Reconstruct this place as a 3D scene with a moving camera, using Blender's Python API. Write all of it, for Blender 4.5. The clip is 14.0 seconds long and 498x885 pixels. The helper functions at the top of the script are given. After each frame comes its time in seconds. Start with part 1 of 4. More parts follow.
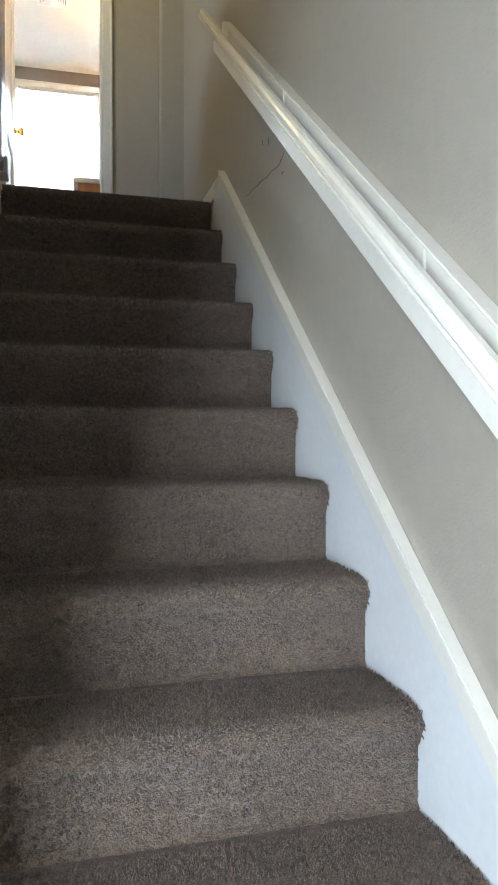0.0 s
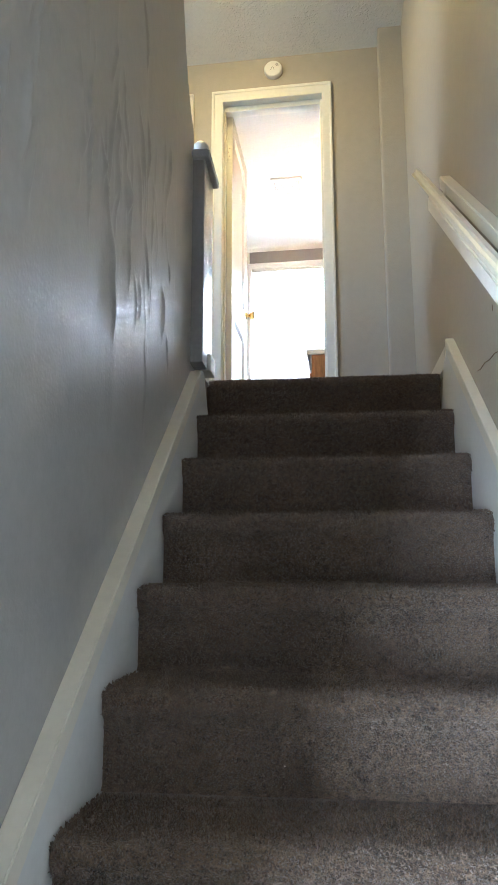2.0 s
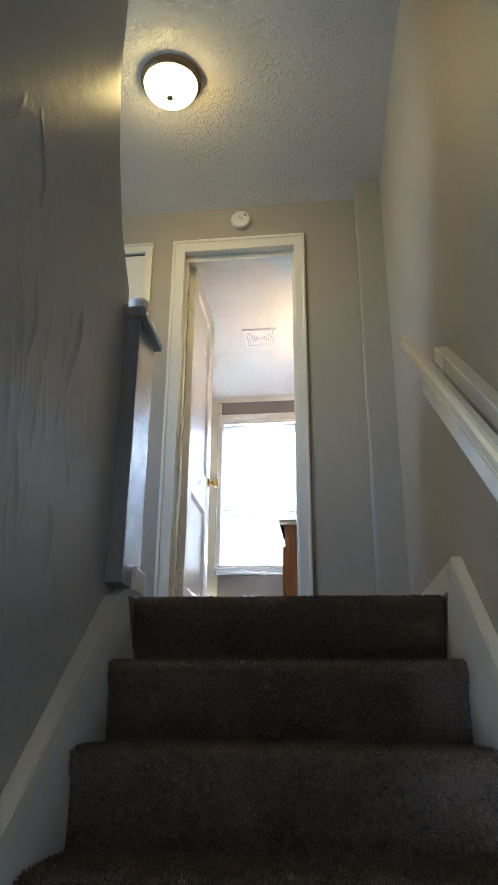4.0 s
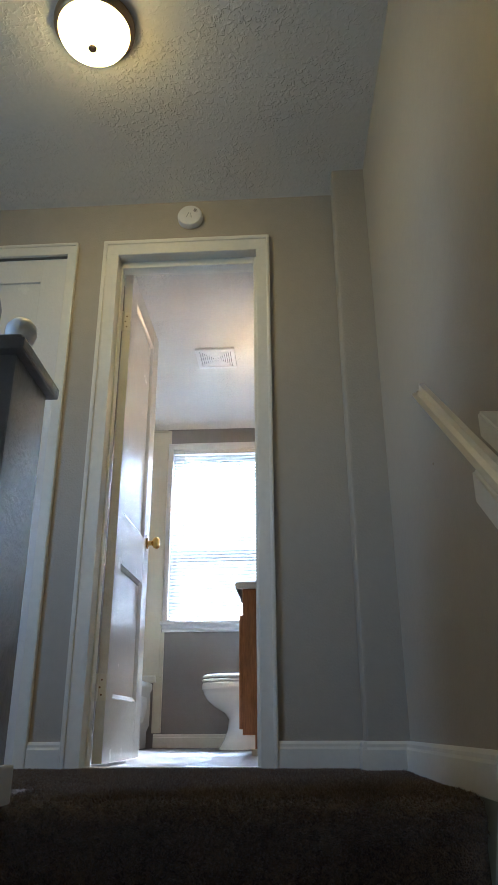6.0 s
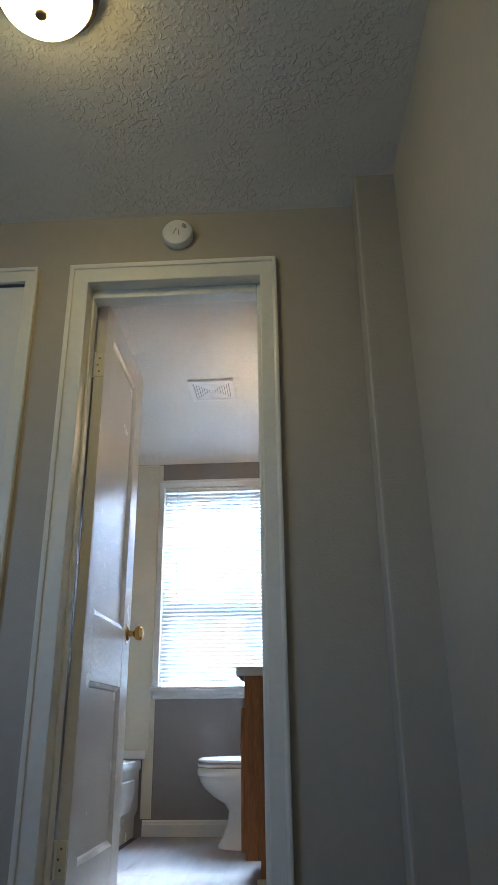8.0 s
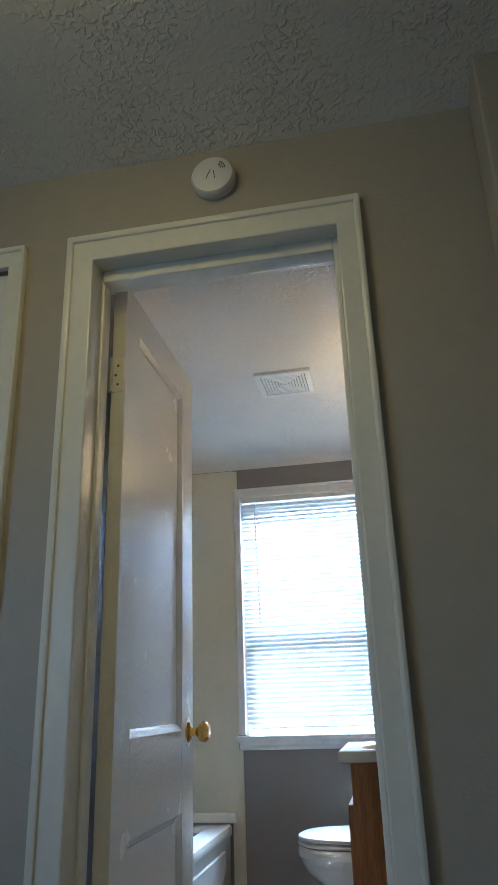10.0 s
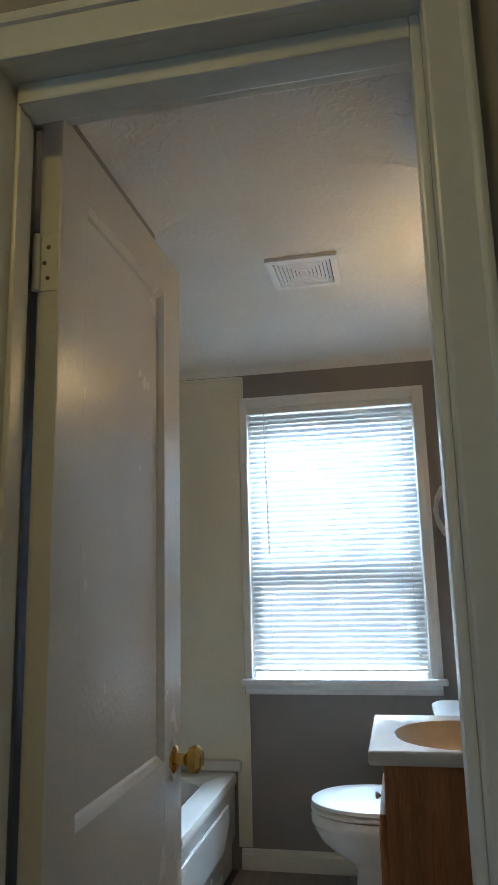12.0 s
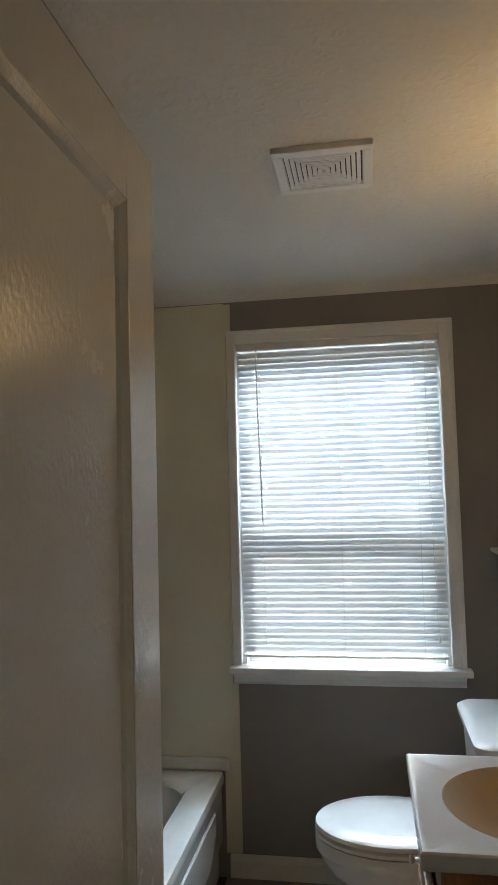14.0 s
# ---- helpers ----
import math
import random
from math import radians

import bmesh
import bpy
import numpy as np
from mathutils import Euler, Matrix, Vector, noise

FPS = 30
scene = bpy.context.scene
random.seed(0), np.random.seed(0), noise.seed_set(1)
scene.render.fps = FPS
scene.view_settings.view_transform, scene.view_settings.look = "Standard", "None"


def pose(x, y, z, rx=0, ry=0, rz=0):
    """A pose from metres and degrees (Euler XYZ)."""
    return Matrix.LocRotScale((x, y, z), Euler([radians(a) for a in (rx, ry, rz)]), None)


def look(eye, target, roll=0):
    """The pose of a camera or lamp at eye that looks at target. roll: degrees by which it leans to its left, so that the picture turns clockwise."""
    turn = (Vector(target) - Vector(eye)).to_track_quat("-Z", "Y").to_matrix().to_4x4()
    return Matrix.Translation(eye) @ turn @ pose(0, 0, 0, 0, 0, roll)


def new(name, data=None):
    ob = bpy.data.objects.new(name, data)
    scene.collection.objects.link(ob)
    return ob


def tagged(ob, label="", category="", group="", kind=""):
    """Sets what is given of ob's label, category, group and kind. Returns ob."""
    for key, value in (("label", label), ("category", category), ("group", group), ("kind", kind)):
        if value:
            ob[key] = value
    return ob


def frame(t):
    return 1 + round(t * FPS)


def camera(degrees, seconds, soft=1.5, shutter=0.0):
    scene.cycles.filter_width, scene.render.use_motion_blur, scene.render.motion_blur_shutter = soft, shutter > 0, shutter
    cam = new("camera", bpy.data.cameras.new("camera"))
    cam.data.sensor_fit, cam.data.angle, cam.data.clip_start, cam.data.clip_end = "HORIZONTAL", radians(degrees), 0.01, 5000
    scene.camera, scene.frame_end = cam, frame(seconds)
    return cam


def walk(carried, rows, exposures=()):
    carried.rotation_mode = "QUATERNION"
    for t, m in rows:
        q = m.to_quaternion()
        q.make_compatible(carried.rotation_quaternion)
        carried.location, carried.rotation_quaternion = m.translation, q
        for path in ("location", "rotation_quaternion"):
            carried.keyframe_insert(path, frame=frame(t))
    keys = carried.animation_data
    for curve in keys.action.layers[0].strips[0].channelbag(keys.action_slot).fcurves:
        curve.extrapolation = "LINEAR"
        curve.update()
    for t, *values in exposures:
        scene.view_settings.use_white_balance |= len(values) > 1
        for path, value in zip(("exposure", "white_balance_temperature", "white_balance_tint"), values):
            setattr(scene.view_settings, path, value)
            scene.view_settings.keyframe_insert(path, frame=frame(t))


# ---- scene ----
cam = camera(38.9, 14.0)

PATH = [
    (0, (-0.13, -3.195, -1.08), (0.334, -1.249, -1.1), 0.0),
    (0.5, (-0.003, -3.1, -1.055), (0.201, -1.111, -1.0), -0.2),
    (1, (0.107, -3.005, -1.045), (0.043, -1.014, -0.867), -0.1),
    (1.5, (0.113, -2.847, -1.007), (-0.105, -0.875, -0.75), -0.1),
    (2, (0.087, -2.7, -0.778), (-0.187, -0.754, -0.405), -0.0),
    (2.5, (0.115, -2.581, -0.677), (-0.157, -0.664, -0.177), 0.1),
    (3, (0.145, -2.458, -0.523), (-0.093, -0.57, 0.093), 0.0),
    (3.2, (0.144, -2.402, -0.493), (-0.099, -0.528, 0.162), -0.0),
    (5.3, (0.092, -1.674, -0.009), (-0.048, 0.174, 0.743), 0.2),
    (5.5, (0.085, -1.633, 0.035), (-0.043, 0.216, 0.787), -0.1),
    (6, (0.106, -1.465, 0.125), (-0.003, 0.387, 0.874), -0.3),
    (6.5, (0.091, -1.362, 0.247), (-0.007, 0.491, 0.994), -0.4),
    (7, (0.047, -1.273, 0.377), (-0.047, 0.58, 1.124), -0.5),
    (7.2, (0.059, -1.224, 0.429), (-0.031, 0.628, 1.177), -0.5),
    (9.3, (0.074, -0.606, 0.849), (-0.145, 1.236, 1.597), -1.8),
    (9.5, (0.078, -0.537, 0.913), (-0.172, 1.303, 1.654), -2.1),
    (10, (0.03, -0.369, 0.977), (-0.316, 1.476, 1.668), -1.9),
    (10.5, (-0.01, -0.244, 1.097), (-0.402, 1.608, 1.741), -1.4),
    (11, (0.017, -0.072, 1.146), (-0.384, 1.801, 1.722), -1.4),
    (11.5, (0.0, 0.052, 1.215), (-0.396, 1.95, 1.704), -1.5),
    (12, (-0.076, 0.188, 1.257), (-0.468, 2.111, 1.642), -1.4),
    (12.5, (-0.11, 0.287, 1.374), (-0.491, 2.227, 1.674), -1.5),
    (13, (-0.114, 0.473, 1.4), (-0.478, 2.425, 1.639), -1.6),
    (13.5, (-0.156, 0.635, 1.501), (-0.5, 2.595, 1.696), -1.6),
    (14, (-0.254, 0.744, 1.51), (-0.582, 2.713, 1.641), -1.5),
]

walk_exposures = [(0, 4.25, 5900, 8), (1.0, 4.6, 5700, 9), (2, 4.95, 5500, 9), (3, 4.45, 5350, 9), (5.5, 3.65, 5100, 8), (7, 3.2, 5050, 8), (9.5, 2.9, 4850, 4), (11, 2.5, 4950, 3),
                  (12.5, 2.05, 5600, 4), (14, 1.65, 6050, 6)]
walk(cam, [(t, look(eye, target, roll)) for t, eye, target, roll in PATH], walk_exposures)

# ---- light ----
SUN_ELEV, SUN_SIDE = 38.5, 0.115
world = bpy.data.worlds.new("sky_world")
scene.world = world
world.use_nodes = True
wn = world.node_tree.nodes
sky = wn.new("ShaderNodeTexSky")
sky.sky_type, sky.sun_disc = "NISHITA", False
sky.sun_elevation, sky.sun_rotation = radians(SUN_ELEV), math.atan2(SUN_SIDE, 1.0)
wn["Background"].inputs[1].default_value = 0.07
world.node_tree.links.new(sky.outputs[0], wn["Background"].inputs[0])

sun = new("sun", bpy.data.lights.new("sun", "SUN"))
sun.data.energy, sun.data.angle, sun.data.color = 3.2, radians(0.5), (1.0, 0.95, 0.87)
sun.matrix_world = look((SUN_SIDE, 1.0, math.tan(radians(SUN_ELEV)) * math.hypot(1, SUN_SIDE)), (0, 0, 0))


def area(name, m, sx, sy, watts, color):
    lamp = new(name, bpy.data.lights.new(name, "AREA"))
    lamp.data.shape, lamp.data.size, lamp.data.size_y = "RECTANGLE", sx, sy
    lamp.data.energy, lamp.data.color = watts, color
    lamp.matrix_world = m
    return lamp


# sky light in the bathroom window and in the glazed front door at the foot of the stairs
area("window_sky", look((-0.25, 4.75, 2.75), (-0.36, 3.6, 1.45)), 1.3, 1.2, 88, (0.74, 0.87, 1.0))
area("door_sky", look((-1.40, -4.46, -1.15), (-0.9, -3.4, -1.15)), 0.75, 1.7, 6.3, (0.84, 0.91, 1.0))
# added bluish fill lamp, standing in an unseen opening left of the hall
area("hall_left_fill", look((-1.98, -0.75, 1.15), (-0.6, 0.5, 0.3)), 0.7, 1.0, 1.0, (0.58, 0.76, 1.0))

# ---- materials ----


def rgba(c):
    return (c[0], c[1], c[2], 1.0)


def material(name, base, rough=0.5, var=0.12, scale=6.0, fine=90.0, bump=0.03, bscale=160.0, metal=0.0, tint=None, stretch=None, rand=0.0, dist=0.004, coat=0.0):
    """Principled surface with stains at one scale and grain at another, and a fine relief."""
    m = bpy.data.materials.new(name)
    m.use_nodes = True
    n, l = m.node_tree.nodes, m.node_tree.links
    b = n["Principled BSDF"]
    co = n.new("ShaderNodeTexCoord")
    src = co.outputs["Object"]
    if stretch:
        mp = n.new("ShaderNodeMapping")
        mp.inputs["Scale"].default_value = stretch
        l.new(src, mp.inputs[0])
        src = mp.outputs[0]
    big, small, rel = (n.new("ShaderNodeTexNoise") for _ in range(3))
    for node, s, d in ((big, scale, 4), (small, fine, 3), (rel, bscale, 3)):
        node.inputs["Scale"].default_value, node.inputs["Detail"].default_value = s, d
        l.new(src, node.inputs["Vector"])
    add = n.new("ShaderNodeMath")
    add.operation = "ADD"
    l.new(big.outputs[0], add.inputs[0])
    l.new(small.outputs[0], add.inputs[1])
    ramp = n.new("ShaderNodeMapRange")
    ramp.inputs["From Min"].default_value, ramp.inputs["From Max"].default_value = 0.65, 1.35
    l.new(add.outputs[0], ramp.inputs[0])
    mix = n.new("ShaderNodeMix")
    mix.data_type = "RGBA"
    lo = tint if tint else [c * (1 - var) for c in base]
    mix.inputs[6].default_value, mix.inputs[7].default_value = rgba(lo), rgba([min(1, c * (1 + var * 0.6)) for c in base])
    l.new(ramp.outputs[0], mix.inputs[0])
    out = mix.outputs[2]
    if rand:
        info = n.new("ShaderNodeObjectInfo")
        mr = n.new("ShaderNodeMapRange")
        mr.inputs["To Min"].default_value, mr.inputs["To Max"].default_value = 1 - rand, 1 + rand
        l.new(info.outputs["Random"], mr.inputs[0])
        mul = n.new("ShaderNodeVectorMath")
        mul.operation = "SCALE"
        l.new(out, mul.inputs[0])
        l.new(mr.outputs[0], mul.inputs["Scale"])
        out = mul.outputs[0]
    l.new(out, b.inputs["Base Color"])
    rr = n.new("ShaderNodeMapRange")
    rr.inputs["To Min"].default_value, rr.inputs["To Max"].default_value = max(0.03, rough - 0.02), min(1, rough + 0.03)
    l.new(big.outputs[0], rr.inputs[0])
    l.new(rr.outputs[0], b.inputs["Roughness"])
    b.inputs["Metallic"].default_value = metal
    b.inputs["Coat Weight"].default_value = coat
    if bump:
        bp = n.new("ShaderNodeBump")
        bp.inputs["Strength"].default_value, bp.inputs["Distance"].default_value = min(1, bump * 10), dist
        l.new(rel.outputs[0], bp.inputs["Height"])
        l.new(bp.outputs[0], b.inputs["Normal"])
    return m


def glow(name, color, strength):
    m = bpy.data.materials.new(name)
    m.use_nodes = True
    b = m.node_tree.nodes["Principled BSDF"]
    b.inputs["Base Color"].default_value = rgba((0.9, 0.88, 0.82))
    b.inputs["Emission Color"].default_value, b.inputs["Emission Strength"].default_value = rgba(color), strength
    return m


def stomp(name, base, scale, depth, rough=0.85):
    """Brushed plaster ceiling: ridges of two sizes that come and go in patches."""
    m = material(name, base, rough, 0.06, 3.0, 60, 0)
    n, l = m.node_tree.nodes, m.node_tree.links
    co = n.new("ShaderNodeTexCoord")
    dab = n.new("ShaderNodeTexNoise")
    dab.inputs["Scale"].default_value, dab.inputs["Detail"].default_value, dab.inputs["Distortion"].default_value = scale, 0.6, 1.1
    rid = n.new("ShaderNodeMapRange")
    rid.interpolation_type = "SMOOTHSTEP"
    rid.inputs["From Min"].default_value, rid.inputs["From Max"].default_value = 0.44, 0.76
    l.new(dab.outputs[0], rid.inputs[0])
    patch = n.new("ShaderNodeTexNoise")
    patch.inputs["Scale"].default_value = 3.5
    mr = n.new("ShaderNodeMapRange")
    mr.inputs["From Min"].default_value, mr.inputs["From Max"].default_value = 0.38, 0.6
    mr.inputs["To Min"].default_value = 0.15
    mul = n.new("ShaderNodeMath")
    mul.operation = "MULTIPLY"
    bp = n.new("ShaderNodeBump")
    bp.inputs["Strength"].default_value, bp.inputs["Distance"].default_value = 0.8, depth
    for node in (dab, patch):
        l.new(co.outputs["Object"], node.inputs["Vector"])
    l.new(patch.outputs[0], mr.inputs[0])
    l.new(rid.outputs[0], mul.inputs[0])
    l.new(mr.outputs[0], mul.inputs[1])
    l.new(mul.outputs[0], bp.inputs["Height"])
    l.new(bp.outputs[0], n["Principled BSDF"].inputs["Normal"])
    return m


def wrinkled(name, base):
    """Glossy paint over old wallpaper: long upright creases and roller grain."""
    m = material(name, base, 0.34, 0.08, 4, 40, 0)
    n, l = m.node_tree.nodes, m.node_tree.links
    co = n.new("ShaderNodeTexCoord")
    mp = n.new("ShaderNodeMapping")
    mp.inputs["Scale"].default_value = (1, 9.0, 1.6)
    crease = n.new("ShaderNodeTexNoise")
    crease.noise_type = "RIDGED_MULTIFRACTAL"
    crease.inputs["Scale"].default_value, crease.inputs["Detail"].default_value, crease.inputs["Distortion"].default_value = 1.6, 2.0, 0.8
    roll = n.new("ShaderNodeTexNoise")
    roll.inputs["Scale"].default_value, roll.inputs["Detail"].default_value = 110, 3
    wave = n.new("ShaderNodeTexNoise")
    wave.inputs["Scale"].default_value = 7
    l.new(co.outputs["Object"], mp.inputs[0])
    l.new(mp.outputs[0], crease.inputs["Vector"])
    l.new(co.outputs["Object"], roll.inputs["Vector"])
    l.new(co.outputs["Object"], wave.inputs["Vector"])
    last = None
    for node, dist in ((wave, 0.004), (crease, 0.0014), (roll, 0.0011)):
        bp = n.new("ShaderNodeBump")
        bp.inputs["Strength"].default_value, bp.inputs["Distance"].default_value = 0.5, dist
        l.new(node.outputs[0], bp.inputs["Height"])
        if last:
            l.new(last.outputs[0], bp.inputs["Normal"])
        last = bp
    l.new(last.outputs[0], n["Principled BSDF"].inputs["Normal"])
    return m


def carpet(name):
    """Cut pile: speckled tufts a few millimetres wide, trodden patches, rough relief."""
    m = bpy.data.materials.new(name)
    m.use_nodes = True
    n, l = m.node_tree.nodes, m.node_tree.links
    b = n["Principled BSDF"]
    co = n.new("ShaderNodeTexCoord")
    info = n.new("ShaderNodeObjectInfo")
    shift = n.new("ShaderNodeVectorMath")
    shift.operation = "ADD"
    l.new(co.outputs["Object"], shift.inputs[0])
    l.new(info.outputs["Random"], shift.inputs[1])
    tuft = n.new("ShaderNodeTexNoise")
    tuft.inputs["Scale"].default_value, tuft.inputs["Detail"].default_value, tuft.inputs["Roughness"].default_value = 300, 2, 0.7
    clump = n.new("ShaderNodeTexNoise")
    clump.inputs["Scale"].default_value, clump.inputs["Detail"].default_value = 75, 2
    worn = n.new("ShaderNodeTexNoise")
    worn.inputs["Scale"].default_value = 6
    for node in (tuft, clump, worn):
        l.new(shift.outputs[0], node.inputs["Vector"])
    a1, a2 = n.new("ShaderNodeMath"), n.new("ShaderNodeMath")
    a1.operation = a2.operation = "MULTIPLY_ADD"
    a1.inputs[1].default_value, a2.inputs[1].default_value = 0.55, 0.25
    l.new(clump.outputs[0], a1.inputs[0])
    l.new(tuft.outputs[0], a1.inputs[2])
    l.new(worn.outputs[0], a2.inputs[0])
    l.new(a1.outputs[0], a2.inputs[2])
    ramp = n.new("ShaderNodeValToRGB")
    e = ramp.color_ramp.elements
    e[0].position, e[0].color = 0.56, rgba((0.045, 0.030, 0.020))
    e[1].position, e[1].color = 0.90, rgba((0.25, 0.172, 0.110))
    mid = e.new(0.73)
    mid.color = rgba((0.152, 0.100, 0.063))
    level = n.new("ShaderNodeMath")
    level.operation = "MULTIPLY"
    level.inputs[1].default_value = 0.81
    l.new(a2.outputs[0], level.inputs[0])
    l.new(level.outputs[0], ramp.inputs[0])
    l.new(ramp.outputs[0], b.inputs["Base Color"])
    b.inputs["Roughness"].default_value = 1.0
    b.inputs["Specular IOR Level"].default_value = 0.1
    b.inputs["Sheen Weight"].default_value = 0.35
    b.inputs["Sheen Roughness"].default_value = 0.6
    bp = n.new("ShaderNodeBump")
    bp.inputs["Strength"].default_value, bp.inputs["Distance"].default_value = 1.0, 0.006
    l.new(a1.outputs[0], bp.inputs["Height"])
    l.new(bp.outputs[0], b.inputs["Normal"])
    return m


HALL = material("hall_wall_paint", (0.425, 0.385, 0.315), 0.5, 0.05, 2.5, 30, 0.03, 140)
WRINKLE = wrinkled("glossy_wrinkled_wall_paint", (0.40, 0.395, 0.385))
BATHGREY = material("bathroom_grey_paint", (0.26, 0.245, 0.23), 0.5, 0.05, 2.5, 30, 0.02, 140)
CREAM = material("cream_surround", (0.72, 0.69, 0.55), 0.4, 0.04, 2, 40, 0.008, 60)
TRIM = material("trim_gloss_paint", (0.80, 0.77, 0.68), 0.3, 0.05, 5, 50, 0.03, 45, dist=0.003)
WHITE = material("white_trim_paint", (0.80, 0.80, 0.785), 0.35, 0.04, 5, 50, 0.02, 45, dist=0.003)
SKIRT = material("skirt_white_paint", (0.74, 0.75, 0.74), 0.4, 0.05, 5, 50, 0.02, 60)
DOORPAINT = material("door_gloss_paint", (0.79, 0.77, 0.72), 0.26, 0.03, 9, 60, 0.045, 95, stretch=(1.3, 1.3, 0.9), dist=0.002)
NEWEL = material("newel_gloss_grey", (0.31, 0.31, 0.315), 0.24, 0.08, 8, 60, 0.07, 55, dist=0.004)
HALLCEIL = stomp("hall_stomp_ceiling", (0.68, 0.65, 0.60), 56, 0.0034)
BATHCEIL = stomp("bath_patched_ceiling", (0.74, 0.72, 0.67), 40, 0.0018)
CARPET = carpet("brown_cut_pile_carpet")
VINYL = material("vinyl_plank", (0.25, 0.215, 0.185), 0.4, 0.4, 3, 40, 0.02, 80, stretch=(9, 0.8, 1), rand=0.22)
OAK = material("oak_veneer", (0.42, 0.19, 0.075), 0.4, 0.4, 5, 26, 0.02, 60, stretch=(7, 7, 0.7))
MARBLE = material("cultured_marble", (0.78, 0.77, 0.74), 0.28, 0.04, 5, 40, 0)
BASIN = material("beige_basin", (0.66, 0.50, 0.33), 0.28, 0.06, 5, 40, 0)
CHINA = material("vitreous_china", (0.80, 0.80, 0.77), 0.2, 0.03, 4, 40, 0)
TUBMAT = material("tub_enamel", (0.80, 0.80, 0.76), 0.26, 0.03, 4, 40, 0)
BRASS = material("polished_brass", (0.72, 0.48, 0.14), 0.2, 0.1, 12, 60, 0, metal=1.0)
CHROME = material("chrome", (0.75, 0.75, 0.76), 0.3, 0.05, 12, 60, 0, metal=1.0)
BRONZE = material("dark_bronze", (0.24, 0.175, 0.11), 0.38, 0.2, 12, 60, 0, metal=0.7)
PLASTIC = material("white_plastic", (0.78, 0.77, 0.74), 0.4, 0.04, 8, 60, 0)
DARK = material("dark_recess", (0.05, 0.05, 0.05), 0.7, 0.2, 8, 60, 0)
RUST = material("rusty_steel", (0.20, 0.12, 0.07), 0.6, 0.5, 20, 90, 0.03, 120)
BOWL = glow("lit_glass_bowl", (1.0, 0.67, 0.20), 3.2)
# emission graded by height stands in for a bulb: bowl's middle brighter than edge
bn, bl = BOWL.node_tree.nodes, BOWL.node_tree.links
bco, bsep, bmr = bn.new("ShaderNodeTexCoord"), bn.new("ShaderNodeSeparateXYZ"), bn.new("ShaderNodeMapRange")
bmr.interpolation_type = "SMOOTHSTEP"
bmr.inputs["From Min"].default_value, bmr.inputs["From Max"].default_value = -0.040, -0.104
bmr.inputs["To Min"].default_value, bmr.inputs["To Max"].default_value = 1.55, 5.0
bl.new(bco.outputs["Object"], bsep.inputs[0])
bl.new(bsep.outputs[2], bmr.inputs[0])
bl.new(bmr.outputs[0], bn["Principled BSDF"].inputs["Emission Strength"])
BULB = glow("lit_bulb", (1.0, 0.60, 0.25), 7.0)
GRASS = material("lawn", (0.06, 0.09, 0.03), 0.9, 0.4, 0.5, 8, 0)
BARK = material("tree_bark", (0.16, 0.12, 0.09), 0.9, 0.4, 6, 40, 0.06, 30)
LEAF = material("tree_leaf", (0.07, 0.11, 0.035), 0.6, 0.4, 3, 20, 0)

GLASS = bpy.data.materials.new("window_glass")
GLASS.use_nodes = True
gb = GLASS.node_tree.nodes["Principled BSDF"]
gb.inputs["Transmission Weight"].default_value, gb.inputs["Roughness"].default_value, gb.inputs["IOR"].default_value = 1.0, 0.0, 1.1

SLAT = bpy.data.materials.new("translucent_vinyl_slat")
SLAT.use_nodes = True
sn, sl = SLAT.node_tree.nodes, SLAT.node_tree.links
sp = sn["Principled BSDF"]
sp.inputs["Base Color"].default_value, sp.inputs["Roughness"].default_value = rgba((0.82, 0.82, 0.80)), 0.45
tr = sn.new("ShaderNodeBsdfTranslucent")
tr.inputs[0].default_value = rgba((0.80, 0.82, 0.86))
ms = sn.new("ShaderNodeMixShader")
ms.inputs[0].default_value = 0.23
sl.new(sp.outputs[0], ms.inputs[1])
sl.new(tr.outputs[0], ms.inputs[2])
sl.new(ms.outputs[0], sn["Material Output"].inputs["Surface"])

# ---- mesh helpers ----
STAIR = Matrix.Rotation(radians(1.575), 4, "Z")
RISE, RUN = 0.2005, 0.2475
XR, XL = 0.475, -0.485      # stairwell wall faces, in the stair's own axes
WALLY = 0.98                # hall face of the wall with the two doors
CEIL = 2.305


def finish(bm, name, mat, smooth=False):
    bmesh.ops.recalc_face_normals(bm, faces=bm.faces)
    me = bpy.data.meshes.new(name)
    bm.to_mesh(me)
    bm.free()
    me.materials.append(mat)
    if smooth:
        for p in me.polygons:
            p.use_smooth = True
        me.set_sharp_from_angle(angle=radians(40))
    return me


def thing(name, label="", category="", kind="", m=None, group=""):
    ob = new(name)
    ob.empty_display_size = 0.05
    if m is not None:
        ob.matrix_world = m
    return tagged(ob, label, category, group, kind)


def part(name, bm, mat, parent=None, label="", smooth=False):
    ob = new(name, finish(bm, name, mat, smooth))
    ob.parent = parent
    return tagged(ob, label)


def solid(name, bm, mat, label, category, kind="", m=None, smooth=False):
    ob = new(name, finish(bm, name, mat, smooth))
    if m is not None:
        ob.matrix_world = m
    return tagged(ob, label, category, "", kind)


def add_box(bm, x0, x1, y0, y1, z0, z1, bevel=0.0, seg=2):
    r = bmesh.ops.create_cube(bm, size=1.0, matrix=Matrix.LocRotScale(((x0 + x1) / 2, (y0 + y1) / 2, (z0 + z1) / 2), None, (x1 - x0, y1 - y0, z1 - z0)))
    if bevel:
        es = list({e for v in r["verts"] for e in v.link_edges})
        bmesh.ops.bevel(bm, geom=es, offset=bevel, segments=seg, profile=0.6, affect="EDGES")
    return r["verts"]


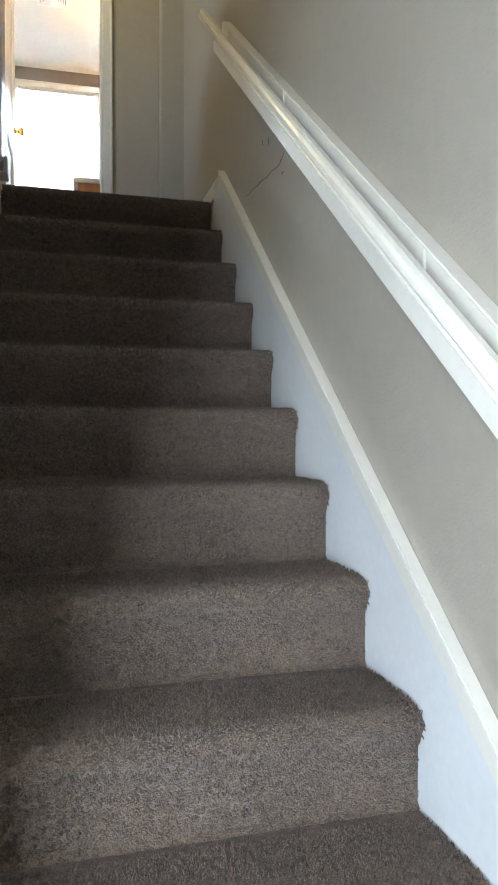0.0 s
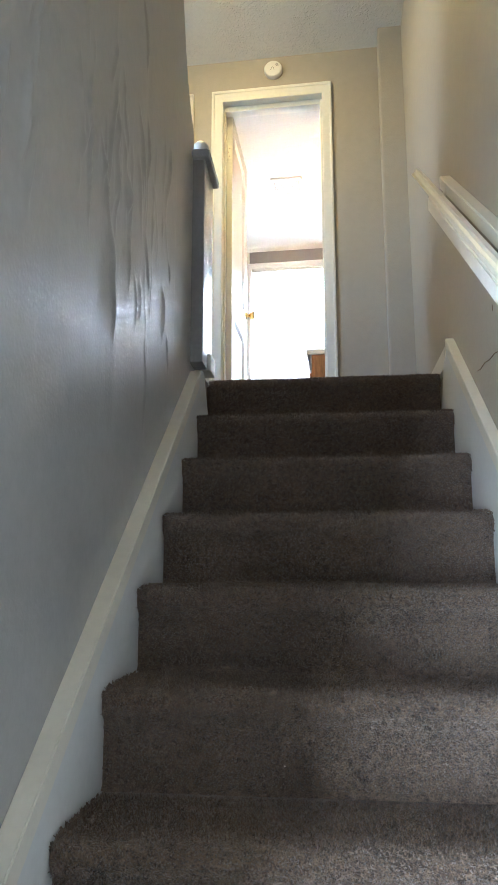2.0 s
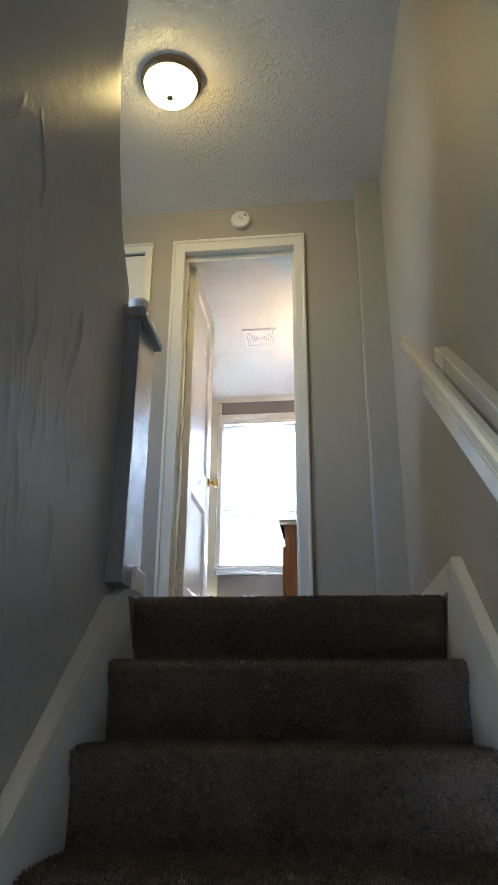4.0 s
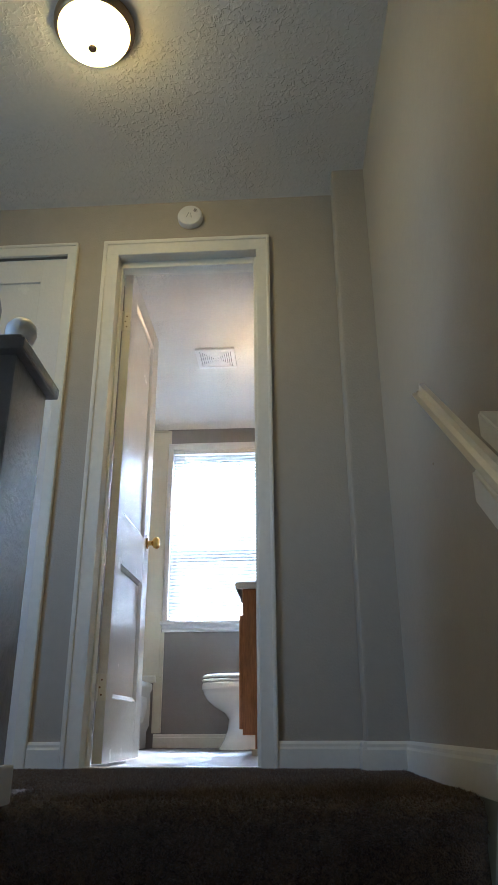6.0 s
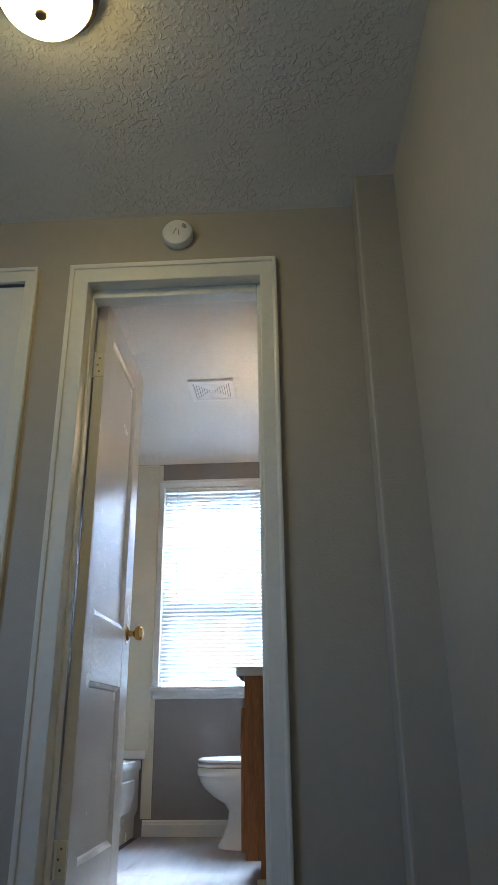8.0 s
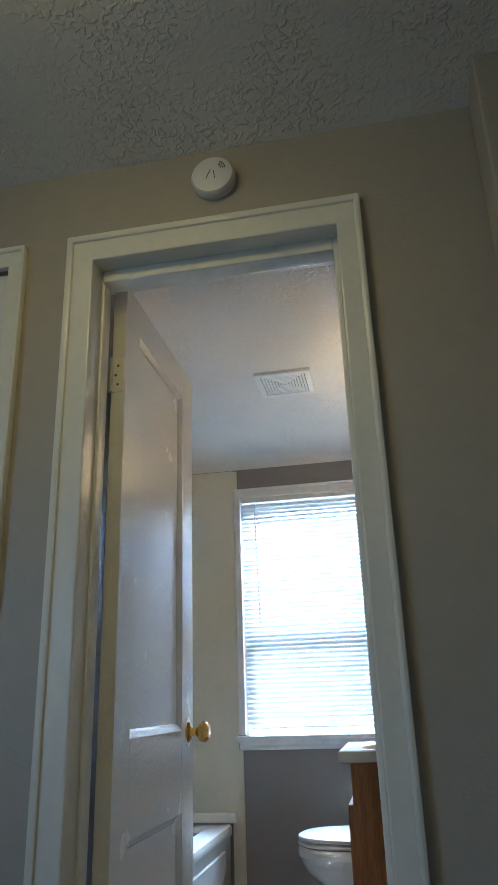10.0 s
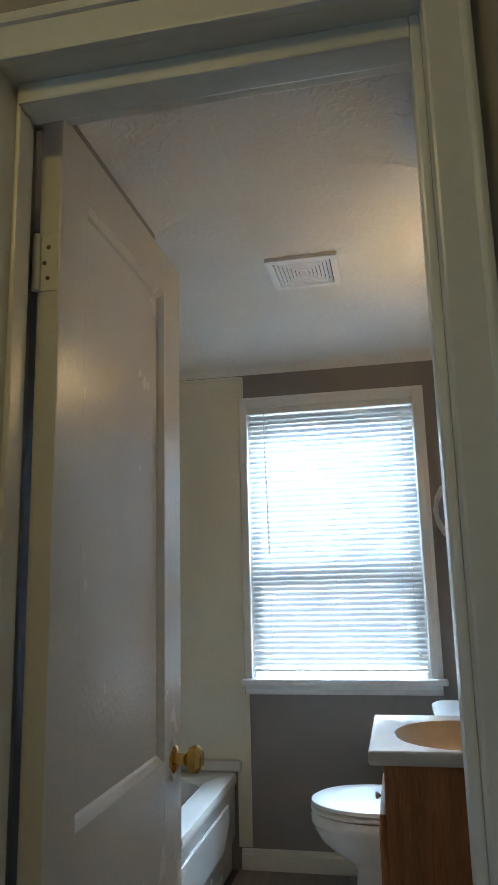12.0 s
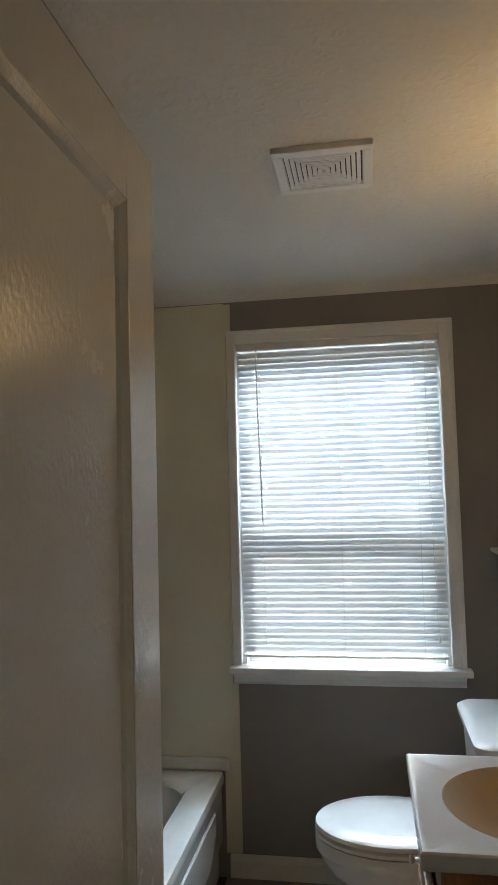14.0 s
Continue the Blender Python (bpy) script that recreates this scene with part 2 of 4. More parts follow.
def box(*a, **k):
    bm = bmesh.new()
    add_box(bm, *a, **k)
    return bm


def boxes(*items, bevel=0.0):
    bm = bmesh.new()
    for it in items:
        add_box(bm, *it, bevel=bevel)
    return bm


def extrude(points, axis, a, b, bm=None):
    """A prism: points in the plane across the axis, in the order of the other two axes."""
    bm = bm or bmesh.new()

    def at(p, v):
        return {"x": (v, p[0], p[1]), "y": (p[0], v, p[1]), "z": (p[0], p[1], v)}[axis]
    lo = [bm.verts.new(at(p, a)) for p in points]
    hi = [bm.verts.new(at(p, b)) for p in points]
    bm.faces.new(lo)
    bm.faces.new(hi)
    for i in range(len(points)):
        j = (i + 1) % len(points)
        bm.faces.new((lo[i], lo[j], hi[j], hi[i]))
    return bm


def lathe(profile, seg=32, m=None, bm=None):
    """Turns (radius, height) pairs about z."""
    bm = bm or bmesh.new()
    rings = []
    for r, z in profile:
        if r < 1e-5:
            rings.append([bm.verts.new((0, 0, z))])
        else:
            rings.append([bm.verts.new((r * math.cos(2 * math.pi * i / seg), r * math.sin(2 * math.pi * i / seg), z)) for i in range(seg)])
    for a, b in zip(rings, rings[1:]):
        for i in range(seg):
            j = (i + 1) % seg
            if len(a) == 1 and len(b) > 1:
                bm.faces.new((a[0], b[i], b[j]))
            elif len(b) == 1 and len(a) > 1:
                bm.faces.new((a[i], a[j], b[0]))
            elif len(a) > 1:
                bm.faces.new((a[i], a[j], b[j], b[i]))
    if m is not None:
        bm.transform(m)
    return bm


def loft(sections, bm=None, cap=True):
    """Skins a list of equal-length closed loops."""
    bm = bm or bmesh.new()
    rings = [[bm.verts.new(p) for p in s] for s in sections]
    n = len(rings[0])
    for a, b in zip(rings, rings[1:]):
        for i in range(n):
            j = (i + 1) % n
            bm.faces.new((a[i], a[j], b[j], b[i]))
    if cap:
        bm.faces.new(rings[0])
        bm.faces.new(rings[-1])
    return bm


def tube(points, r, seg=8, bm=None):
    """A round bar along a line of points."""
    sections = []
    for i, p in enumerate(points):
        a, b = Vector(points[max(0, i - 1)]), Vector(points[min(len(points) - 1, i + 1)])
        q = (b - a).to_track_quat("Z", "Y")
        sections.append([Vector(p) + q @ Vector((r * math.cos(2 * math.pi * k / seg), r * math.sin(2 * math.pi * k / seg), 0)) for k in range(seg)])
    return loft(sections, bm)


# ---- structure: stairwell ----
FLOOR_Z = -12 * RISE
prof = [(-2.5, FLOOR_Z), (-0.235, FLOOR_Z), (-0.230, 0.93), (-0.252, 0.955), (-0.292, 0.995), (-0.350, 1.065), (-0.403, 1.17),
        (-0.442, 1.28), (-0.475, 1.40), (-0.497, 1.52), (-0.507, 1.65), (-0.507, CEIL + 0.01), (-4.5, CEIL + 0.01), (-4.5, -0.1), (-2.5, -0.1)]
wall_l = solid("wall_stair_left", extrude(prof, "x", XL - 0.12, XL), WRINKLE, "glossy grey painted stairwell wall with creases and a curved end", "wall", "structure", STAIR)
solid("wall_stair_stub", boxes((XL - 0.12, XL - 0.001, -0.2345, 0.32, FLOOR_Z, -0.152), (XL - 0.12, XL - 0.001, -0.2345, -0.05, -0.152, -0.002)), WRINKLE, "glossy grey painted wall below the landing", "wall", "structure", STAIR)


def loose_paper(y0, y1, z0, z1, ny, nz, seed):
    """Painted paper that has come loose: long leaning creases and soft blisters, dying out at its rim."""
    r = np.random.RandomState(seed)
    yy, zz = np.meshgrid(np.linspace(y0, y1, ny), np.linspace(z0, z1, nz))
    h = np.zeros_like(yy)
    for _ in range(95):
        zc = r.normal(0.20, 0.20)
        yc_, length, lean = r.uniform(-1.8, -0.6), r.uniform(0.05, 0.24), r.normal(-0.05, 0.22)
        width, height, bow = r.uniform(0.004, 0.010), 0.001 + 0.008 * r.uniform() ** 2, r.uniform(-0.25, 0.25)
        t = (zz - zc) / length
        d = yy - yc_ - lean * (zz - zc) - bow * length * t * t - 0.004 * np.sin(38 * zz + 9 * yc_)
        one_side = np.where(d > 0, width * 0.55, width * 1.7)
        h += height * np.exp(-(d / one_side) ** 2) * np.exp(-(2 * t) ** 4)
    for _ in range(150):
        yc_, zc, a, b = r.uniform(y0, y1), r.uniform(z0, 0.8), r.uniform(0.02, 0.07), r.uniform(0.05, 0.2)
        h += r.uniform(-0.0009, 0.0016) * np.exp(-((yy - yc_) / a) ** 2 - ((zz - zc) / b) ** 2)
    rim = np.clip(np.minimum(np.minimum(yy - y0, y1 - yy), np.minimum(zz - z0, z1 - zz)) / 0.12, 0, 1)
    x = XL + 0.0006 + h * rim * rim * (3 - 2 * rim) - 0.003 * (rim <= 0)
    v = np.stack([x, yy, zz], 2).reshape(-1, 3)
    idx = np.arange(ny * nz).reshape(nz, ny)
    f = np.stack([idx[:-1, :-1], idx[:-1, 1:], idx[1:, 1:], idx[1:, :-1]], 2).reshape(-1, 4)
    me = bpy.data.meshes.new("loose_wallpaper")
    me.from_pydata(v.tolist(), [], f.tolist())
    me.materials.append(WRINKLE)
    me.shade_smooth()
    return me


paper = new("loose_wallpaper", loose_paper(-2.3, -0.515, -1.45, 2.2, 380, 460, 17))
paper.parent = wall_l
solid("wall_stair_right", extrude([(-4.6, FLOOR_Z - 0.1), (1.02, FLOOR_Z - 0.1), (1.02, CEIL + 0.05), (-4.6, CEIL + 0.05)], "x", XR, XR + 0.12), HALL,
      "grey painted stairwell wall with cracks and a handrail", "wall", "structure", STAIR)

solid("wall_doors", boxes((-2.0, -1.50, WALLY, 1.12, -0.02, 2.42), (-1.50, -0.80, WALLY, 1.12, 2.0, 2.42), (-0.80, -0.602, WALLY, 1.12, -0.02, 2.42),
      (-0.602, 0.019, WALLY, 1.12, 1.998, 2.42), (0.019, 0.62, WALLY, 1.12, -0.02, 2.42)), HALL,
      "grey painted hall wall with two white doorways", "wall", "structure")
solid("wall_column", box(0.32, 0.474, 0.868, WALLY - 0.001, 0.0, CEIL, bevel=0.012, seg=3), HALL, "narrow grey painted boxed pipe chase in the hall corner", "column", "structure")

# hall ceiling droops a little towards the door wall
bm = bmesh.new()
rows_y = [-4.6, -2, -0.6, 0.3, 0.6, 0.75, 0.86, 0.94, 1.0]
drop = [0, 0, 0, 0, 0.002, 0.008, 0.016, 0.035, 0.055]
low = [[bm.verts.new((x, y, CEIL - d)) for x in (-2.0, 0.66)] for y, d in zip(rows_y, drop)]
top = [[bm.verts.new((x, y, CEIL + 0.12)) for x in (-2.0, 0.66)] for y in rows_y]
for g in (low, top):
    for a, b in zip(g, g[1:]):
        bm.faces.new((a[0], a[1], b[1], b[0]))
for a, b, c, d in zip(low, low[1:], top, top[1:]):
    bm.faces.new((a[0], b[0], d[0], c[0]))
    bm.faces.new((a[1], b[1], d[1], c[1]))
bm.faces.new((low[0][0], low[0][1], top[0][1], top[0][0]))
bm.faces.new((low[-1][0], low[-1][1], top[-1][1], top[-1][0]))
solid("ceiling_hall", bm, HALLCEIL, "off-white brushed plaster ceiling with stomped texture", "ceiling", "structure", smooth=True)

# plain walls that close the hall and the foot of the stairs
# unseen walls at the stair foot are white to bounce light up the flight
solid("wall_back", boxes((-2.4, -1.80, -4.62, -4.5, FLOOR_Z, CEIL), (-1.0, 0.75, -4.62, -4.5, FLOOR_Z, CEIL), (-1.80, -1.0, -4.62, -4.5, -0.25, CEIL),
      (-1.80, -1.0, -4.62, -4.5, FLOOR_Z, -2.05)), WHITE, "unseen wall, white to bounce light, with a glazed front door", "wall", "structure")
solid("wall_foot_left", box(-2.4, -2.28, -4.5, -2.38, FLOOR_Z, -0.1), WHITE, "unseen plain wall, white to bounce light up the stairs", "wall", "structure")
solid("wall_foot_side", box(-2.28, XL - 0.02, -2.5, -2.38, FLOOR_Z, -0.1), WHITE, "unseen plain wall, white to bounce light up the stairs", "wall", "structure")
solid("ceiling_foot", box(-2.4, XL - 0.08, -4.5, -2.38, -0.1, -0.02), HALLCEIL, "plain off-white ceiling", "ceiling", "structure")
# the gap in this hall wall is made for the added fill lamp
solid("wall_hall_left", boxes((-2.0, -1.88, -4.5, -1.1, -0.02, CEIL), (-2.0, -1.88, -0.4, WALLY, -0.02, CEIL), (-2.0, -1.88, -1.1, -0.4, -0.02, 0.85), (-2.0, -1.88, -1.1, -0.4, 1.95, CEIL)), HALL, "plain grey hall wall", "wall", "structure")
solid("wall_hall_end", box(-1.88, XL - 0.08, -2.2, -2.08, -0.02, CEIL), HALL, "plain grey hall wall", "wall", "structure")
solid("floor_foot", box(-2.4, 0.75, -4.6, -2.6, FLOOR_Z - 0.1, FLOOR_Z), CARPET, "brown carpet at the foot of the stairs", "floor", "structure")
solid("floor_landing", boxes((-1.88, XR - 0.03, 0.301, WALLY + 0.03, -0.15, 0.0), (-1.88, -0.47, -0.06, 0.301, -0.15, 0.0), (-1.88, -0.58, -2.2, -0.06, -0.15, 0.0), (-0.47, XR - 0.03, 0.03, 0.301, -0.15, -0.02)), CARPET,
      "brown cut-pile carpet on the upstairs landing", "floor", "structure")

# ---- stairs: carpet wrapped over rounded nosings ----
stairs = thing("stairs", "straight flight of stairs wrapped in brown carpet", "stairs", "structure", STAIR)


def step_mesh():
    """One step; the nosing's front lies at y = 0 and its top at z = 0."""
    bm = bmesh.new()
    prof = [(0.30, 0.0), (0.075, 0.0), (0.045, -0.0005), (0.022, -0.003), (0.007, -0.011), (-0.001, -0.023), (-0.002, -0.036), (0.004, -0.050), (0.015, -0.063),
            (0.025, -0.085), (0.028, -RISE + 0.012), (0.018, -RISE - 0.001), (0.30, -RISE - 0.001)]
    n = 24
    rng = random.Random(5)
    x0, x1 = XL + 0.030, XR - 0.021
    rings = []
    for i in range(n + 1):
        x = x0 + (x1 - x0) * i / n
        end = max(0.0, 1 - min(i, n - i) / 1.0)
        wob = [(rng.uniform(-1, 1) * 0.0012, rng.uniform(-1, 1) * 0.0012) if k > 1 else (0, 0) for k in range(len(prof))]
        rings.append([bm.verts.new((x, y + a + (0.006 * end if 0 < k < 9 else 0), z + b - (0.004 * end if k < 8 else 0))) for k, ((y, z), (a, b)) in enumerate(zip(prof, wob))])
    for a, b in zip(rings, rings[1:]):
        for k in range(len(prof)):
            j = (k + 1) % len(prof)
            bm.faces.new((a[k], a[j], b[j], b[k]))
    bm.faces.new(rings[0])
    bm.faces.new(rings[-1])
    return finish(bm, "step", CARPET, True)


def pile_mesh(name, spots, normals, height, width, seed):
    """Leaning three-sided tufts, one on each spot."""
    r = np.random.RandomState(seed)
    n = len(spots)
    up = normals / np.linalg.norm(normals, axis=1)[:, None]
    side = np.cross(up, np.array([0.31, 0.87, 0.39]))
    side /= np.linalg.norm(side, axis=1)[:, None]
    other = np.cross(up, side)
    turn = r.uniform(0, 2 * math.pi, n)
    verts = []
    for k in range(3):
        a = turn + k * 2 * math.pi / 3
        verts.append(spots + (np.cos(a)[:, None] * side + np.sin(a)[:, None] * other) * width * r.uniform(0.7, 1.3, n)[:, None] - up * 0.001)
    lean = (r.normal(0, 0.45, (n, 1)) * side + r.normal(0, 0.45, (n, 1)) * other) * height
    verts.append(spots + up * height * r.uniform(0.6, 1.3, n)[:, None] + lean)
    v = np.stack(verts, 1).reshape(-1, 3)
    base = np.arange(n)[:, None] * 4
    f = np.concatenate([base + np.array([0, 1, 3]), base + np.array([1, 2, 3]), base + np.array([2, 0, 3])])
    me = bpy.data.meshes.new(name)
    me.from_pydata(v.tolist(), [], f.tolist())
    me.materials.append(CARPET)
    return me


def step_pile(spacing=0.0052):
    """Tufts over the tread, the nosing and the riser of one step."""
    prof = [(0.245, 0.0), (0.075, 0.0), (0.045, -0.0005), (0.022, -0.003), (0.007, -0.011), (-0.001, -0.023), (-0.002, -0.036), (0.004, -0.050), (0.015, -0.063), (0.025, -0.085), (0.028, -RISE + 0.012)]
    r = np.random.RandomState(3)
    spots, norms = [], []
    x0, x1 = XL + 0.031, XR - 0.022
    for (ya, za), (yb, zb) in zip(prof, prof[1:]):
        length = math.hypot(yb - ya, zb - za)
        count = int(length * (x1 - x0) / spacing ** 2) + 1
        t = r.uniform(0, 1, count)
        spots.append(np.stack([r.uniform(x0, x1, count), ya + (yb - ya) * t, za + (zb - za) * t], 1))
        norms.append(np.tile([0, (zb - za) / length, -(yb - ya) / length], (count, 1)))
    return pile_mesh("pile", np.concatenate(spots), np.concatenate(norms), 0.0065, 0.0026, 8)


step_data, pile_data = step_mesh(), step_pile()
for k in range(12):
    s = new("step", step_data)
    s.parent = stairs
    s.location = (0, -k * RUN, -k * RISE)
    p = new("pile", pile_data)
    p.parent = s
    tagged(p, "tufted brown carpet pile", "", "", "stuff")
r = np.random.RandomState(21)
n_tuft = 42000
spots = np.stack([r.uniform(-0.95, XR - 0.045, n_tuft), r.uniform(0.23, WALLY + 0.022, n_tuft), np.zeros(n_tuft)], 1)
landing_pile = new("carpet_pile", pile_mesh("carpet_pile", spots, np.tile([0.0, 0.0, 1.0], (n_tuft, 1)), 0.0065, 0.0026, 9))
tagged(landing_pile, "tufted brown carpet pile on the landing", "carpet", "", "stuff")
part("stringer", extrude([(0.3, -0.3), (0.3, -0.9), (-2.6, FLOOR_Z - 0.2), (-2.95, FLOOR_Z - 0.1), (-2.6, FLOOR_Z + 0.02)], "x", XL + 0.03, XR - 0.03), DARK, stairs)


def skirt(name, x0, x1, y_top, side):
    """White skirt board beside the steps with a moulded cap along its top edge."""
    ob = thing(name, "white painted stair skirt board with a moulded cap", "skirt board", "structure", STAIR)
    k = 0.815 if side > 0 else 0.810
    off = (0.062 if side > 0 else -0.038) - y_top * k
    yb = -2.95
    part("board", extrude([(y_top, y_top * k + off), (y_top + 0.13, 0.005), (0.10, -0.3), (yb, yb * k - 0.45), (yb, yb * k + off)], "x", x0, x1), SKIRT, ob)
    xa, xb = (x0 - 0.006, x1) if side > 0 else (x0, x1 + 0.006)
    prof = [(y_top + 0.004, y_top * k + off + 0.004), (y_top + 0.012, y_top * k + off - 0.058), (yb, yb * k + off - 0.058), (yb, yb * k + off + 0.004)]
    cap = extrude(prof, "x", xa, xb)
    bmesh.ops.bevel(cap, geom=list(cap.edges), offset=0.002, segments=1, affect="EDGES")
    part("cap_moulding", cap, TRIM, ob)
    xc, xd = (x0 - 0.011, x1) if side > 0 else (x0, x1 + 0.011)
    cap = extrude([(y_top + 0.006, y_top * k + off + 0.007), (y_top + 0.009, y_top * k + off - 0.026), (yb, yb * k + off - 0.026), (yb, yb * k + off + 0.007)], "x", xc, xd)
    bmesh.ops.bevel(cap, geom=list(cap.edges), offset=0.003, segments=2, affect="EDGES")
    part("cap_bead", cap, TRIM, ob)


skirt("skirt_right", XR - 0.020, XR + 0.001, -0.205, 1)
skirt("skirt_left", XL - 0.001, XL + 0.029, -0.235, -1)

# ---- structure: bathroom ----
BY0, BY1 = 1.12, 3.555       # bathroom side of the door wall, window wall
BXR, BCEIL = 0.30, 2.335
WX0, WX1, WZ0, WZ1 = -0.775, 0.042, 0.80, 2.105   # window opening
solid("wall_window", boxes((-1.70, WX0, BY1, 3.70, -0.02, 2.45), (WX1, 0.45, BY1, 3.70, -0.02, 2.45), (WX0, WX1, BY1, 3.70, -0.02, WZ0 - 0.02), (WX0, WX1, BY1, 3.70, WZ1, 2.45)),
      BATHGREY, "dark grey painted bathroom wall around the window", "wall", "structure")
solid("wall_bath_right", box(BXR, 0.42, BY0, BY1, -0.02, 2.45), BATHGREY, "dark grey painted bathroom wall behind the vanity", "wall", "structure")
solid("wall_bath_left", box(-1.68, -1.56, BY0, BY1, -0.02, 2.45), CREAM, "cream tub surround wall", "wall", "structure")
solid("wall_behind_door", boxes((-0.82, -0.725, BY0, 2.04, -0.02, 2.277), (-1.56, -0.82, 1.93, 2.04, -0.02, 2.42)), BATHGREY, "dark grey wall behind the open door", "wall", "structure")
cove_l = [(-0.82, 2.277), (-0.72, 2.277), (-0.70, 2.291), (-0.66, 2.307), (-0.60, 2.322), (-0.53, 2.331), (-0.45, 2.3345), (-0.45, 2.40), (-0.82, 2.40)]
solid("cove_left", extrude(cove_l, "y", BY0, 2.04), BATHCEIL, "off-white coved plaster edge above the wall", "trim", "structure", smooth=True)
solid("wall_alcove", box(0.062, BXR - 0.001, BY0, 1.90, -0.02, 2.277), BATHGREY, "dark grey boxed-out wall beside the vanity", "wall", "structure")
cove_r = [(0.30, 2.277), (0.058, 2.277), (0.04, 2.291), (0.0, 2.307), (-0.06, 2.322), (-0.13, 2.331), (-0.21, 2.3345), (-0.21, 2.40), (0.30, 2.40)]
solid("cove_right", extrude(cove_r, "y", BY0, 1.90), BATHCEIL, "off-white coved plaster edge above the wall", "trim", "structure", smooth=True)
solid("floor_subfloor", box(-1.70, 0.42, 1.0, 3.70, -0.12, -0.008), DARK, "dark seam under the bathroom planks", "floor", "structure")

# ceiling with a coved edge towards the window wall
cove = [(BY0 - 0.02, BCEIL), (3.40, BCEIL), (3.46, BCEIL - 0.003), (3.505, BCEIL - 0.009), (3.53, BCEIL - 0.018), (3.544, BCEIL - 0.034), (3.551, BCEIL - 0.058), (3.60, BCEIL - 0.058), (3.60, 2.46), (BY0 - 0.02, 2.46)]
solid("ceiling_bath", extrude(cove, "x", -1.66, 0.40), BATHCEIL, "off-white patched bathroom ceiling with a coved edge", "ceiling", "structure", smooth=True)
solid("surround_panel", boxes((-1.56, -0.81, BY1 - 0.006, BY1 + 0.01, 0.43, 2.262), bevel=0.002), CREAM, "cream tub surround panel on the window wall", "wall panel", "structure")
solid("surround_trim", boxes((-0.850, -0.788, BY1 - 0.011, BY1 + 0.01, 0.09, 0.44), (-0.815, -0.788, BY1 - 0.011, BY1 + 0.01, 0.44, 0.742), (-0.818, -0.808, BY1 - 0.011, BY1 + 0.01, 0.815, 2.155), (-0.818, -0.788, BY1 - 0.0108, BY1 + 0.01, 2.156, 2.268), (-1.56, -0.815, BY1 - 0.011, BY1 + 0.01, 2.255, 2.272), bevel=0.003), CREAM,
      "cream edge strip of the tub surround", "trim", "structure")


# ---- doorway and bathroom door ----
def casing_side(bm, x_in, x_out, z0, z1, y, proud=1):
    s = 1 if x_out > x_in else -1
    w = abs(x_out - x_in)
    for a, b, t, bv in ((0, w * 0.80, 0.014, 0.004), (w * 0.74, w, 0.021, 0.006)):
        xa, xb = sorted((x_in + s * a, x_in + s * b))
        add_box(bm, xa, xb, y - t, y + 0.002 - a * 0.001, z0, z1 - (w - b) * proud, bevel=bv)


def casing_head(bm, x0, x1, z_in, z_out, y):
    w = z_out - z_in
    for a, b, t, bv in ((0, w * 0.80, 0.0145, 0.004), (w * 0.74, w, 0.0215, 0.006)):
        add_box(bm, x0 + (w - b), x1 - (w - b), y - t, y + 0.002 - a * 0.001, z_in + a, z_in + b, bevel=bv)


def doorway(name, x0, x1, z1, xa, xb, label):
    """Casing outer edges xa..xb, opening x0..x1 up to z1."""
    ob = thing(name, label, "door frame", "structure")
    bm = bmesh.new()
    casing_side(bm, x0, xa, 0.0, 2.05, WALLY)
    part("casing_side", bm, TRIM, ob)
    bm = bmesh.new()
    casing_side(bm, x1, xb, 0.0, 2.05, WALLY)
    part("casing_side", bm, TRIM, ob)
    bm = bmesh.new()
    casing_head(bm, xa, xb, z1, 2.05, WALLY)
    part("casing_head", bm, TRIM, ob)
    return ob


d1 = doorway("door_frame_1", -0.5852, -0.0048, 1.9792, -0.652, 0.052, "white gloss-painted frame of the bathroom doorway")
part("jamb", box(-0.604, -0.586, WALLY - 0.006, 1.070, 0, 1.99, bevel=0.002), TRIM, d1)
part("jamb", box(-0.004, 0.021, WALLY - 0.006, 1.126, 0, 1.99, bevel=0.002), TRIM, d1)
part("head_jamb", box(-0.604, 0.021, WALLY - 0.005, 1.125, 1.980, 1.997, bevel=0.002), TRIM, d1)
part("door_stop", box(-0.586, -0.578, 1.028, 1.0705, 0, 1.980, bevel=0.004), TRIM, d1)
part("door_stop", box(-0.018, -0.004, 1.016, 1.068, 0, 1.980, bevel=0.004), TRIM, d1)
part("door_stop", box(-0.578, -0.018, 1.016, 1.068, 1.947, 1.980, bevel=0.004), TRIM, d1)
part("threshold", box(-0.586, -0.004, 1.005, 1.045, -0.004, 0.008, bevel=0.004), TRIM, d1)

LEAF_W, LEAF_T, LEAF_H = 0.605, 0.036, 1.976
door = thing("bathroom_door", "white gloss-painted two-panel wooden door standing open", "door", "", pose(-0.584, 1.105, 0.012, 0, 0, 90.0))


def leaf_frame():
    """Stiles and rails round two recessed panels; local x runs from hinge to free edge, y is the thickness."""
    bm = bmesh.new()
    st, y0, y1 = 0.096, -LEAF_T, 0.0
    add_box(bm, 0, st, y0, y1, 0, LEAF_H, bevel=0.003)
    add_box(bm, LEAF_W - 0.112, LEAF_W, y0, y1, 0, LEAF_H, bevel=0.003)
    for z0, z1 in ((0, 0.212), (0.70, 0.90), (LEAF_H - 0.10, LEAF_H)):
        add_box(bm, st - 0.001, LEAF_W - 0.111, y0 + 0.0004, y1 - 0.0004, z0, z1, bevel=0.002)
    return bm


